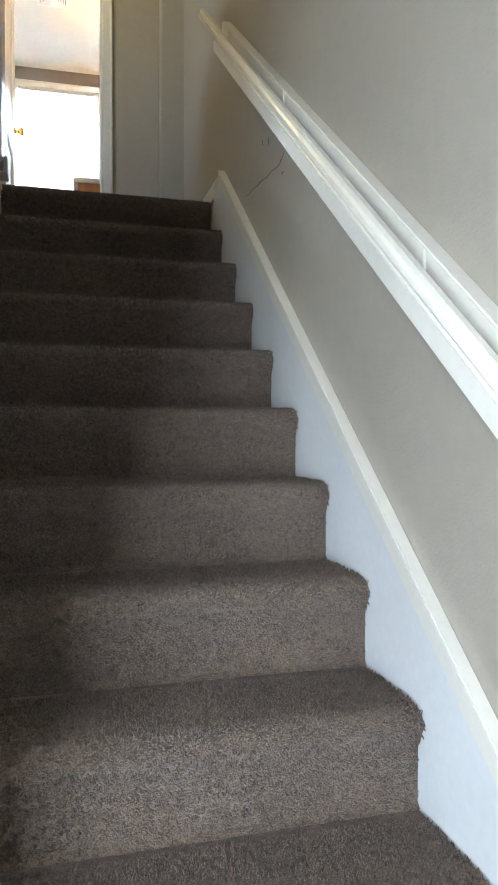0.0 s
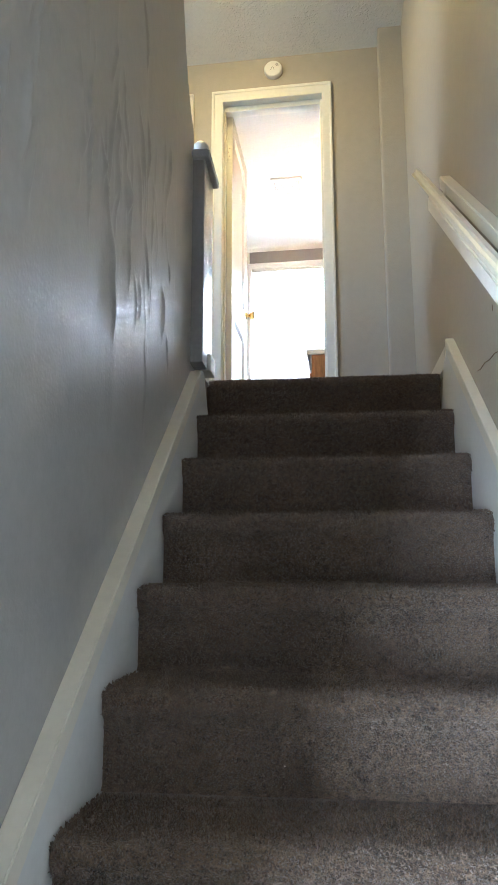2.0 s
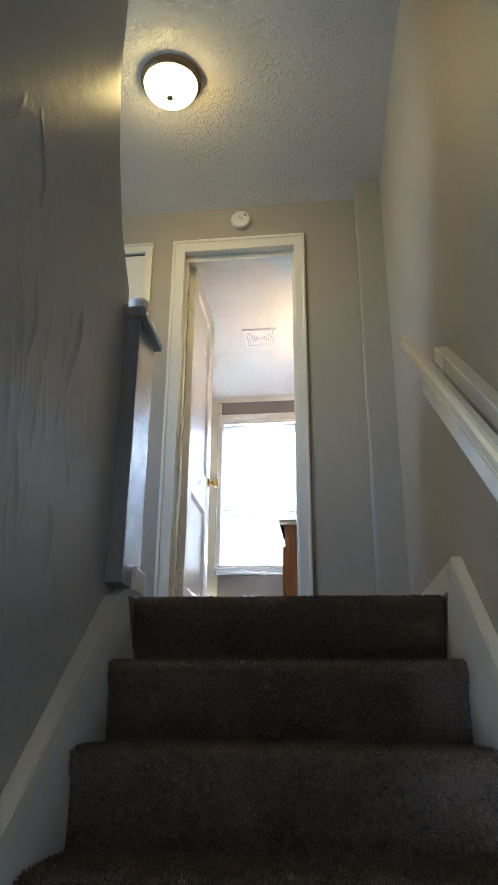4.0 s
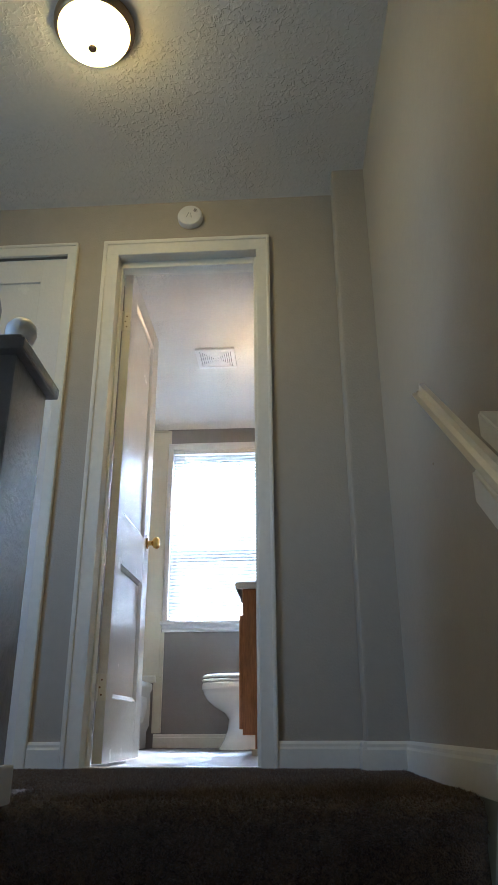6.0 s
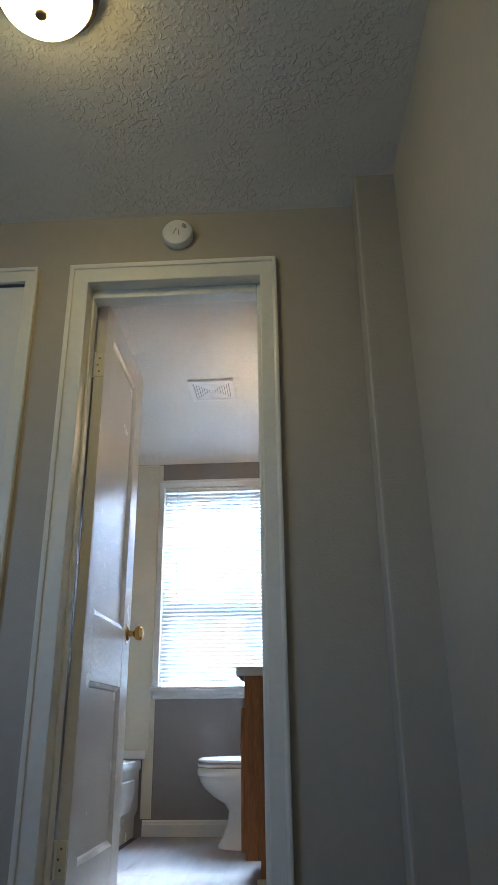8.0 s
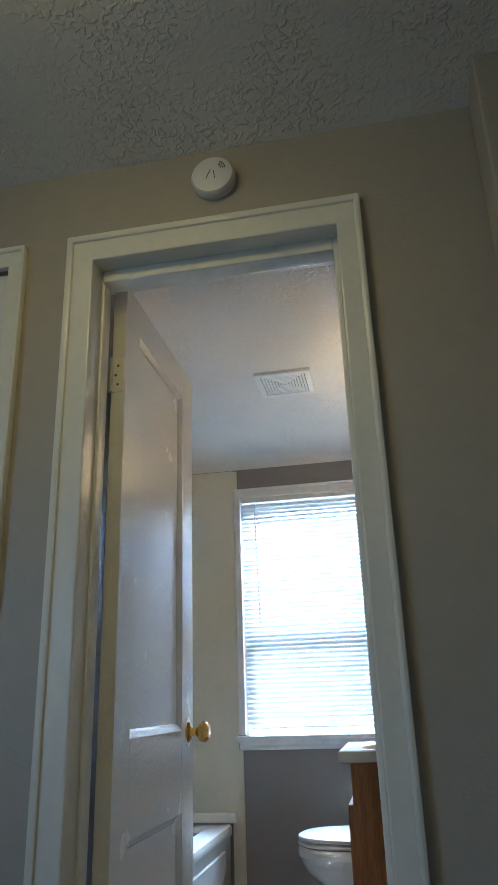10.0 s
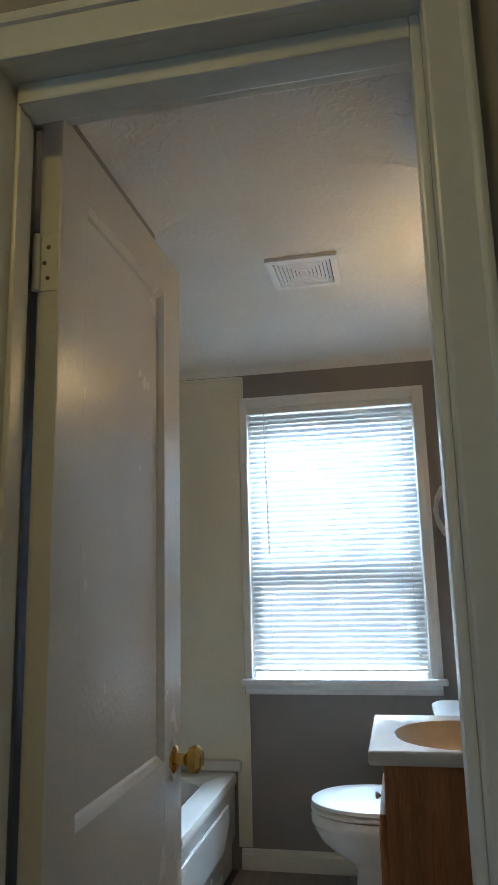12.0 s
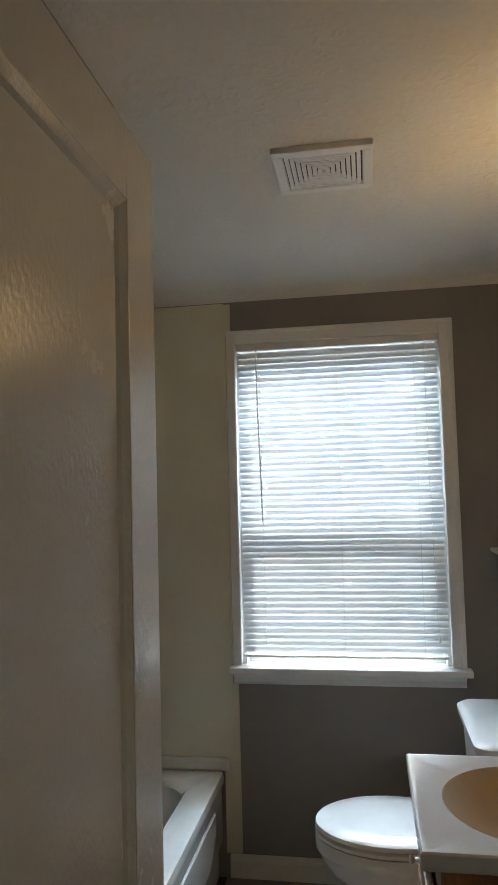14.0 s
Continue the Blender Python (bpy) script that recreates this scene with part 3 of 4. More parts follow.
part("door_leaf", leaf_frame(), DOORPAINT, door)
for z0, z1 in ((0.212, 0.70), (0.90, LEAF_H - 0.10)):
    part("panel", box(0.09, LEAF_W - 0.106, -LEAF_T + 0.012, -0.012, z0 - 0.005, z1 + 0.005), DOORPAINT, door)
    bm = bmesh.new()
    for ys, yd in ((-0.012, -0.001), (-LEAF_T + 0.012, -LEAF_T + 0.001)):
        xs = (0.096, LEAF_W - 0.112)
        m_w = 0.017
        for tri, axis, a, b in ((((xs[0], z0), (xs[0] + m_w, z0)), "z", z0, z1), (((xs[1], z0), (xs[1] - m_w, z0)), "z", z0, z1)):
            p = [(tri[0][0], ys), (tri[0][0], yd), (tri[1][0] * 0.7 + tri[0][0] * 0.3, ys * 0.6 + yd * 0.4), (tri[1][0], ys)]
            extrude(p, "z", a, b, bm)
        for zz, s in ((z0, 1), (z1, -1)):
            extrude([(ys, zz), (yd, zz), (ys * 0.6 + yd * 0.4, zz + s * m_w * 0.7), (ys, zz + s * m_w)], "x", xs[0], xs[1], bm)
    part("panel_moulding", bm, DOORPAINT, door)
for zz in (0.20, 1.68):
    hinge = part("hinge", box(-0.0025, 0.001, -0.033, -0.003, zz, zz + 0.09, bevel=0.0008), TRIM, door, "painted-over butt hinge")
    bm = tube([(-0.007, -0.001, zz), (-0.007, -0.001, zz + 0.09)], 0.0062, 12)
    part("knuckle", bm, TRIM, hinge, smooth=True)
    for k in (0.02, 0.045, 0.07):
        part("screw", lathe([(0, 0), (0.0035, 0), (0.003, 0.001), (0, 0.0012)], 10, Matrix.Translation((-0.0025, -0.018 + 0.006 * (k == 0.045), zz + k)) @ Matrix.Rotation(radians(-90), 4, "Y")), RUST, hinge)


def knob(side):
    r = [(0, 0), (0.027, 0), (0.027, 0.003), (0.022, 0.007), (0.012, 0.009), (0.0105, 0.022), (0.013, 0.028), (0.022, 0.033), (0.027, 0.042), (0.0265, 0.052), (0.019, 0.060), (0.0, 0.062)]
    return lathe(r, 28, Matrix.Rotation(radians(90 if side > 0 else -90), 4, "X") @ Matrix.Identity(4))


for s in (1, -1):
    k = part("door_knob", knob(s), BRASS, door, "polished brass door knob", smooth=True)
    k.location = (LEAF_W - 0.055, -LEAF_T if s > 0 else 0.0, 0.893)
    plate = part("escutcheon", lathe([(0, 0), (0.020, 0), (0.020, 0.002), (0, 0.0025)], 24, Matrix.Rotation(radians(90 * s), 4, "X") @ Matrix.Diagonal((1.25, 2.0, 1, 1))), TRIM, door, "painted-over oval lock plate", smooth=True)
    plate.location = (LEAF_W - 0.055, -LEAF_T if s > 0 else 0.0, 0.893)

d2 = doorway("door_frame_2", -1.455, -0.806, 1.995, -1.517, -0.762, "white gloss-painted frame of the closed hall door")
part("jamb", box(-0.808, -0.7995, WALLY + 0.002, 1.088, 0, 2.0), TRIM, d2)
part("jamb", box(-1.50, -1.453, WALLY + 0.002, 1.088, 0, 2.0), TRIM, d2)
hd = thing("hall_door", "white panelled wooden hall door standing closed", "door", "", pose(-1.451, WALLY + 0.048, 0.012))
W2, H2 = 0.641, 1.980
bm = bmesh.new()
add_box(bm, 0, 0.11, -0.036, 0, 0, H2, bevel=0.003)
add_box(bm, W2 - 0.11, W2, -0.036, 0, 0, H2, bevel=0.003)
for z0, z1 in ((0, 0.22), (0.80, 0.92), (H2 - 0.115, H2)):
    add_box(bm, 0.109, W2 - 0.109, -0.0356, -0.0004, z0, z1, bevel=0.003)
part("door_leaf", bm, DOORPAINT, hd)
for z0, z1 in ((0.22, 0.80), (0.92, H2 - 0.115)):
    part("panel", box(0.105, W2 - 0.105, -0.026, -0.010, z0 - 0.004, z1 + 0.004, bevel=0.002), DOORPAINT, hd)
part("door_knob", lathe([(0, 0), (0.027, 0), (0.025, 0.004), (0.011, 0.008), (0.011, 0.024), (0.022, 0.033), (0.027, 0.044), (0.019, 0.06), (0, 0.062)], 24,
     Matrix.Translation((0.06, -0.036, 0.9)) @ Matrix.Rotation(radians(90), 4, "X")), BRASS, hd, "polished brass door knob", True)


# ---- baseboards ----
def baseboard(name, x0, x1, y, h=0.10, m=None, label="white painted baseboard with a moulded top"):
    """Runs along x, its back on y, facing -y."""
    bm = extrude([(y, 0), (y - 0.016, 0), (y - 0.016, h * 0.72), (y - 0.012, h * 0.80), (y - 0.012, h * 0.9), (y - 0.006, h), (y, h)], "x", x0, x1)
    return solid(name, bm, TRIM, label, "baseboard", "structure", m)


SWAP = Matrix(((0, 1, 0, 0), (1, 0, 0, 0), (0, 0, 1, 0), (0, 0, 0, 1)))
baseboard("baseboard_1", 0.052, 0.3195, WALLY - 0.0005, 0.084)
baseboard("baseboard_2", 0.304, 0.452, 0.8675, 0.084)
baseboard("baseboard_3", -0.761, -0.653, WALLY - 0.0005, 0.084)
baseboard("baseboard_4", -0.836, -0.21, BY1 - 0.0005, 0.085)
baseboard("baseboard_5", 0.852, 0.9605, 0.3195, 0.084, SWAP)
baseboard("baseboard_6", -0.075, 0.858, XR - 0.0005, 0.084, STAIR @ SWAP)

# ---- handrail on the right stairwell wall ----
K = RISE / RUN
rail = thing("handrail", "white painted wooden handrail on a backing board", "handrail", "", STAIR)


def sloped(y0, y1, lo, hi, x0, x1, bevel):
    bm = extrude([(y0, y0 * K + lo), (y1, y1 * K + lo), (y1, y1 * K + hi), (y0, y0 * K + hi)], "x", x0, x1)
    bmesh.ops.bevel(bm, geom=list(bm.edges), offset=bevel, segments=3, affect="EDGES")
    return bm


part("rail", sloped(-3.6, -0.126, 0.853, 0.900, 0.360, 0.408, 0.018), TRIM, rail, smooth=True)
part("rail_board", sloped(-3.6, -0.46, 0.800, 0.860, 0.367, 0.400, 0.006), TRIM, rail)
part("backing_board", sloped(-3.6, -0.312, 0.846, 0.898, XR - 0.040, XR + 0.001, 0.004), TRIM, rail)
for yb in (-0.42, -1.15, -2.0, -2.85):
    zb = yb * K - 0.026
    br = part("bracket", tube([(XR - 0.041, yb, zb + 0.885), (XR - 0.055, yb, zb + 0.868), (0.404, yb, zb + 0.850), (0.386, yb, zb + 0.855)], 0.006), TRIM, rail, smooth=True)
    part("bracket_plate", box(XR - 0.045, XR - 0.039, yb - 0.014, yb + 0.014, zb + 0.872, zb + 0.912, bevel=0.002), TRIM, br)

# ---- cracks and nail holes in the right stairwell wall ----
def crack(points, r):
    return tube([(XR - 0.0004, y, z) for y, z in points], r, 5)


solid("wall_crack", crack([(-0.56, -0.160), (-0.60, -0.168), (-0.66, -0.165), (-0.72, -0.176), (-0.78, -0.176), (-0.84, -0.188), (-0.90, -0.186), (-0.975, -0.199), (-1.01, -0.19), (-1.04, -0.176)], 0.0014), RUST,
      "thin ragged plaster crack in the grey wall", "wall crack", "structure", STAIR)
for y, z, w, h in ((-0.79, -0.048, 0.007, 0.022), (-0.86, -0.07, 0.008, 0.030), (0.206, 0.735, 0.006, 0.007), (-1.02, -0.235, 0.024, 0.007), (-1.00, -0.19, 0.016, 0.012)):
    hole = lathe([(0, 0), (1, 0), (0.8, 0.12), (0, 0.14)], 10, Matrix.Translation((XR, y, z)) @ Matrix.Rotation(radians(-90), 4, "Y") @ Matrix.Diagonal((h / 2, w / 2, 0.006, 1)))
    solid("wall_hole", hole, RUST, "small dark nail hole in the grey wall", "nail hole", "structure", STAIR)

# ---- newel post at the head of the stairs ----
newel = thing("newel_post", "dark grey gloss newel post with a cap and white ball", "newel post", "", STAIR @ pose(0.008, 0.014, 0))
part("post", box(-0.620, -0.446, -0.252, -0.055, 0.0, 0.822, bevel=0.004), NEWEL, newel)
part("cap", boxes((-0.640, -0.424, -0.276, -0.033, 0.822, 0.849), (-0.630, -0.434, -0.266, -0.043, 0.849, 0.861), bevel=0.006), NEWEL, newel)
part("ball", lathe([(0, 0.0), (0.026, 0.0), (0.026, 0.006), (0.014, 0.012), (0.012, 0.024), (0.016, 0.034), (0.028, 0.046), (0.034, 0.064), (0.032, 0.082), (0.02, 0.097), (0, 0.102)], 28, Matrix.Translation((-0.482, -0.155, 0.860))), PLASTIC, newel, "white painted wooden ball", True)
part("base_block", boxes((-0.63, -0.432, -0.15, -0.04, -0.005, 0.062), bevel=0.004), TRIM, newel, "white painted base block")

# ---- hall ceiling lamp and smoke alarm ----
lamp = thing("ceiling_lamp", "lit flush ceiling lamp with frosted glass bowl and bronze rim", "ceiling lamp", "", pose(-0.498, 0.165, CEIL))
part("rim", lathe([(0, 0), (0.128, 0), (0.134, -0.006), (0.133, -0.022), (0.127, -0.033), (0.119, -0.037), (0.114, -0.02), (0, -0.02)], 48), BRONZE, lamp, "dark bronze rim", True)
part("bowl", lathe([(0.1175, -0.030), (0.115, -0.048), (0.103, -0.071), (0.079, -0.088), (0.050, -0.101), (0.018, -0.106), (0, -0.1065)], 48), BOWL, lamp, "glowing frosted glass bowl", True)
part("finial", lathe([(0, -0.117), (0.009, -0.1165), (0.0135, -0.114), (0.0155, -0.110), (0.0150, -0.105), (0, -0.102)], 24), BRONZE, lamp, "small bronze finial", True)

alarm = thing("smoke_alarm", "round white smoke alarm above the doorway", "smoke alarm", "", pose(-0.285, WALLY, 2.158, 90, 8, 0))
part("housing", lathe([(0, 0), (0.050, 0), (0.053, 0.004), (0.053, 0.026), (0.049, 0.033), (0.040, 0.036), (0, 0.037)], 40), PLASTIC, alarm, "", True)
bm = bmesh.new()
for r in (0.008, 0.013, 0.018):
    tube([(0.012 + r * math.cos(a), 0.014 + r * math.sin(a), 0.037) for a in np.linspace(radians(0), radians(80), 6)], 0.0011, 5, bm)
tube([(-0.012, -0.016, 0.037), (-0.004, 0.010, 0.037)], 0.0011, 5, bm)
tube([(0.010, -0.016, 0.037), (0.004, 0.006, 0.037)], 0.0011, 5, bm)
part("mark", bm, DARK, alarm, "dark printed mark")

# ---- window ----
win = thing("window_1", "white double-hung bathroom window with sunlit glass", "window", "structure")
bm = bmesh.new()
yc = BY1
for a in ((-0.806, WX0 + 0.004, yc - 0.016, yc + 0.02, 0.815, 2.152), (WX1 - 0.004, 0.088, yc - 0.016, yc + 0.02, 0.815, 2.152), (WX0 + 0.004, WX1 - 0.004, yc - 0.0155, yc + 0.02, WZ1 - 0.006, 2.152),
          (0.072, 0.090, yc - 0.021, yc + 0.001, 0.815, 2.154), (-0.806, 0.072, yc - 0.0205, yc + 0.001, 2.138, 2.154)):
    add_box(bm, *a, bevel=0.004)
part("casing", bm, WHITE, win)
part("window_sill", boxes((-0.816, 0.108, yc - 0.052, yc + 0.075, 0.786, 0.812), bevel=0.007), WHITE, win)
part("apron", extrude([(yc + 0.001, 0.742), (yc - 0.014, 0.742), (yc - 0.02, 0.752), (yc - 0.02, 0.766), (yc - 0.034, 0.786), (yc + 0.001, 0.786)], "x", -0.803, 0.085), WHITE, win)
part("jamb_liner", boxes((WX0 - 0.002, WX0 + 0.018, yc + 0.02, 3.70, 0.80, 2.105), (WX1 - 0.018, WX1 + 0.002, yc + 0.02, 3.70, 0.80, 2.105), (WX0 + 0.018, WX1 - 0.018, yc + 0.02, 3.70, 2.085, 2.11), (WX0 + 0.018, WX1 - 0.018, yc + 0.076, 3.72, 0.79, 0.815)), PLASTIC, win)


def sash(z0, z1, y):
    s = part("sash", boxes((WX0 + 0.018, WX0 + 0.066, y, y + 0.032, z0, z1), (WX1 - 0.066, WX1 - 0.018, y, y + 0.032, z0, z1), (WX0 + 0.066, WX1 - 0.066, y + 0.001, y + 0.031, z0, z0 + 0.045), (WX0 + 0.066, WX1 - 0.066, y + 0.001, y + 0.031, z1 - 0.045, z1), bevel=0.003), PLASTIC, win)
    pane = part("pane", box(WX0 + 0.062, WX1 - 0.062, y + 0.014, y + 0.018, z0 + 0.042, z1 - 0.042), GLASS, s)
    pane.visible_shadow = False


sash(0.815, 1.385, 3.632)
sash(1.345, 2.085, 3.666)

# ---- mini blind ----
blind = thing("window_blind", "white vinyl mini blind lowered almost to the sill", "window blind")
BX0, BX1, BYC = WX0 + 0.012, WX1 - 0.012, yc + 0.008
part("headrail", boxes((BX0 - 0.004, BX1 + 0.004, BYC - 0.016, BYC + 0.016, 2.070, 2.098), bevel=0.002), PLASTIC, blind)
part("bottom_rail", boxes((BX0, BX1, BYC - 0.013, BYC + 0.013, 0.842, 0.853), bevel=0.003), PLASTIC, blind)
PITCH, NSLAT = 0.0245, 49


def slat_mesh(tilt):
    bm = bmesh.new()
    q = Matrix.Rotation(radians(tilt), 4, "X")
    up = []
    for i in range(6):
        u = -1 + 2 * i / 5
        up.append(q @ Vector((0, u * 0.0127, 0.0022 * (1 - u * u))))
    r0 = [[bm.verts.new((x, p.y, p.z)) for p in up] for x in (BX0, BX1)]
    r1 = [[bm.verts.new((x, p.y, p.z - 0.0005)) for p in up] for x in (BX0, BX1)]
    for i in range(5):
        bm.faces.new((r0[0][i], r0[0][i + 1], r0[1][i + 1], r0[1][i]))
        bm.faces.new((r1[0][i], r1[0][i + 1], r1[1][i + 1], r1[1][i]))
    for j in (0, 5):
        bm.faces.new((r0[0][j], r0[1][j], r1[1][j], r1[0][j]))
    return finish(bm, "slat", SLAT, True)


closed, ajar = slat_mesh(76), slat_mesh(71)
for i in range(NSLAT):
    z = 2.052 - i * PITCH
    s = new("slat", ajar if i < 7 else closed)
    s.parent, s.location = blind, (0, BYC, z)
for x in (-0.672, -0.362, -0.060):
    part("ladder_cord", boxes((x - 0.0009, x + 0.0009, BYC - 0.0135, BYC - 0.012, 0.845, 2.075), (x - 0.0009, x + 0.0009, BYC + 0.012, BYC + 0.0135, 0.845, 2.075)), PLASTIC, blind)
part("tilt_wand", tube([(-0.683, BYC - 0.022, 2.085), (-0.682, BYC - 0.026, 1.9), (-0.672, BYC - 0.027, 1.375)], 0.0032, 8), CHROME, blind, "clear plastic tilt wand", True)
part("lift_cord", tube([(-0.020, BYC - 0.02, 2.08), (-0.019, BYC - 0.022, 1.5), (-0.012, BYC - 0.023, 1.18), (-0.006, BYC - 0.023, 1.10), (-0.010, BYC - 0.023, 1.0), (-0.004, BYC - 0.023, 0.93)], 0.0011, 6), PLASTIC, blind)
part("cord_tassel", lathe([(0, 0), (0.005, 0), (0.004, 0.02), (0.0015, 0.026), (0, 0.026)], 12, Matrix.Translation((-0.004, BYC - 0.023, 0.908))), PLASTIC, blind, "", True)
for x in (-0.60, -0.345, -0.07):
    part("rail_button", lathe([(0, 0), (0.006, 0), (0.006, 0.006), (0, 0.006)], 12, Matrix.Translation((x, BYC - 0.004, 0.836))), PLASTIC, blind)

# ---- bathroom ceiling vent ----
vent = thing("ceiling_vent", "square white fan grille with concentric louvres", "ceiling vent", "", pose(-0.336, 2.522, BCEIL))
bm = bmesh.new()
o, i_ = 0.124, 0.098
for a in ((-o, o, -o, -i_), (-o, o, i_, o), (-o, -i_, -i_, i_), (i_, o, -i_, i_)):
    add_box(bm, a[0], a[1], a[2], a[3], -0.016, 0.0, bevel=0.003)
part("frame", bm, PLASTIC, vent)
# flat dark sheet takes the place of the shaded hollow behind the louvres
part("backing", box(-i_, i_, -i_, i_, -0.003, 0.0), DARK, vent, "flat dark sheet for the shaded duct behind the louvres")
for j in range(7):
    r = 0.094 - j * 0.0132
    w = 0.0095
    part("louvre", boxes((-r, r, -r, -r + w, -0.013, -0.004), (-r, r, r - w, r, -0.013, -0.004), (-r, -r + w, -r + w, r - w, -0.013, -0.004), (r - w, r, -r + w, r - w, -0.013, -0.004)), PLASTIC, vent)

# ---- bathtub ----
tub = thing("bathtub", "white enamelled bathtub with a sculpted apron", "bathtub")
TX0, TX1, TY0, TY1, TZ = -1.558, -0.852, 1.96, BY1 - 0.008, 0.405


def rrect(cx, cy, hx, hy, r, z, n=6):
    pts = []
    for qx, qy, a0 in ((1, 1, 0), (-1, 1, 90), (-1, -1, 180), (1, -1, 270)):
        for k in range(n + 1):
            a = radians(a0 + 90 * k / n)
            pts.append((cx + qx * (hx - r) + r * math.cos(a), cy + qy * (hy - r) + r * math.sin(a), z))
    return pts


cx, cy, hx, hy = (TX0 + TX1) / 2, (TY0 + TY1) / 2, (TX1 - TX0) / 2, (TY1 - TY0) / 2
secs = [rrect(cx, cy, hx - 0.03, hy - 0.001, 0.01, 0.0), rrect(cx, cy, hx - 0.03, hy - 0.001, 0.01, 0.10), rrect(cx, cy, hx - 0.012, hy, 0.01, 0.14), rrect(cx, cy, hx - 0.012, hy, 0.012, TZ - 0.06), rrect(cx, cy, hx - 0.002, hy, 0.015, TZ - 0.045),
        rrect(cx, cy, hx, hy, 0.02, TZ - 0.02), rrect(cx, cy, hx - 0.004, hy - 0.004, 0.02, TZ - 0.004), rrect(cx, cy, hx - 0.016, hy - 0.012, 0.02, TZ),
        rrect(cx, cy, hx - 0.105, hy - 0.115, 0.10, TZ - 0.002), rrect(cx, cy, hx - 0.118, hy - 0.13, 0.11, TZ - 0.018), rrect(cx, cy, hx - 0.13, hy - 0.16, 0.12, TZ - 0.2), rrect(cx, cy, hx - 0.14, hy - 0.2, 0.12, 0.09), rrect(cx, cy, hx - 0.2, hy - 0.28, 0.1, 0.07)]
part("shell", loft(secs), TUBMAT, tub, smooth=True)
ap = extrude([(TY0 + 0.12, 0.15), (TY1 - 0.26, 0.15), (TY1 - 0.20, 0.20), (TY1 - 0.15, 0.24), (TY1 - 0.15, 0.31), (TY0 + 0.12, 0.31)], "x", TX1 - 0.016, TX1 - 0.004)
bmesh.ops.bevel(ap, geom=list(ap.edges), offset=0.005, segments=2, affect="EDGES")
part("apron_panel", ap, TUBMAT, tub)
solid("tub_ledge", boxes((-1.558, -0.83, BY1 - 0.030, BY1 - 0.006, 0.406, 0.455), bevel=0.010), TUBMAT, "white ledge strip above the bathtub rim", "ledge", "structure")

# ---- vanity ----
van = thing("vanity_cabinet", "oak bathroom vanity cabinet with raised door panel", "vanity")
VX0, VY0, VY1 = -0.145, 2.158, 2.634
part("side_panel", box(VX0 + 0.004, BXR - 0.001, VY0 + 0.006, VY0 + 0.022, 0.09, 0.782), OAK, van)
part("side_panel", box(VX0 + 0.004, BXR - 0.001, VY1 - 0.022, VY1 - 0.006, 0.09, 0.782), OAK, van)
part("toe_kick", box(VX0 + 0.06, BXR - 0.001, VY0 + 0.0062, VY1 - 0.0062, 0.0, 0.1), OAK, van)
part("bottom_panel", box(VX0 + 0.02, BXR - 0.001, VY0 + 0.022, VY1 - 0.022, 0.1, 0.12), OAK, van)
part("face_frame", boxes((VX0, VX0 + 0.02, VY0 + 0.0055, VY0 + 0.05, 0.09, 0.782), (VX0, VX0 + 0.02, VY1 - 0.05, VY1 - 0.0055, 0.09, 0.782), (VX0, VX0 + 0.02, VY0 + 0.05, VY1 - 0.05, 0.70, 0.782), (VX0, VX0 + 0.02, VY0 + 0.05, VY1 - 0.05, 0.09, 0.13), bevel=0.001), OAK, van)
vd = part("door", boxes((VX0 - 0.019, VX0 - 0.001, VY0 + 0.035, VY1 - 0.035, 0.115, 0.655), bevel=0.005), OAK, van)
part("raised_panel", boxes((VX0 - 0.024, VX0 - 0.018, VY0 + 0.09, VY1 - 0.09, 0.17, 0.60), bevel=0.004), OAK, vd)
part("door_knob", lathe([(0, 0), (0.006, 0), (0.005, 0.01), (0.011, 0.016), (0.012, 0.021), (0.006, 0.025), (0, 0.025)], 16, Matrix.Translation((VX0 - 0.019, VY1 - 0.075, 0.60)) @ Matrix.Rotation(radians(-90), 4, "Y")), CHROME, vd, "small chrome knob", True)
solid("vanity_base_trim", boxes((VX0 + 0.045, BXR - 0.001, VY0 - 0.006, VY0 + 0.005, 0.0, 0.03), bevel=0.003), TRIM, "white strip at the foot of the vanity", "trim", "structure")

top = thing("sink_counter", "white cultured-marble sink counter with a beige oval basin", "sink")


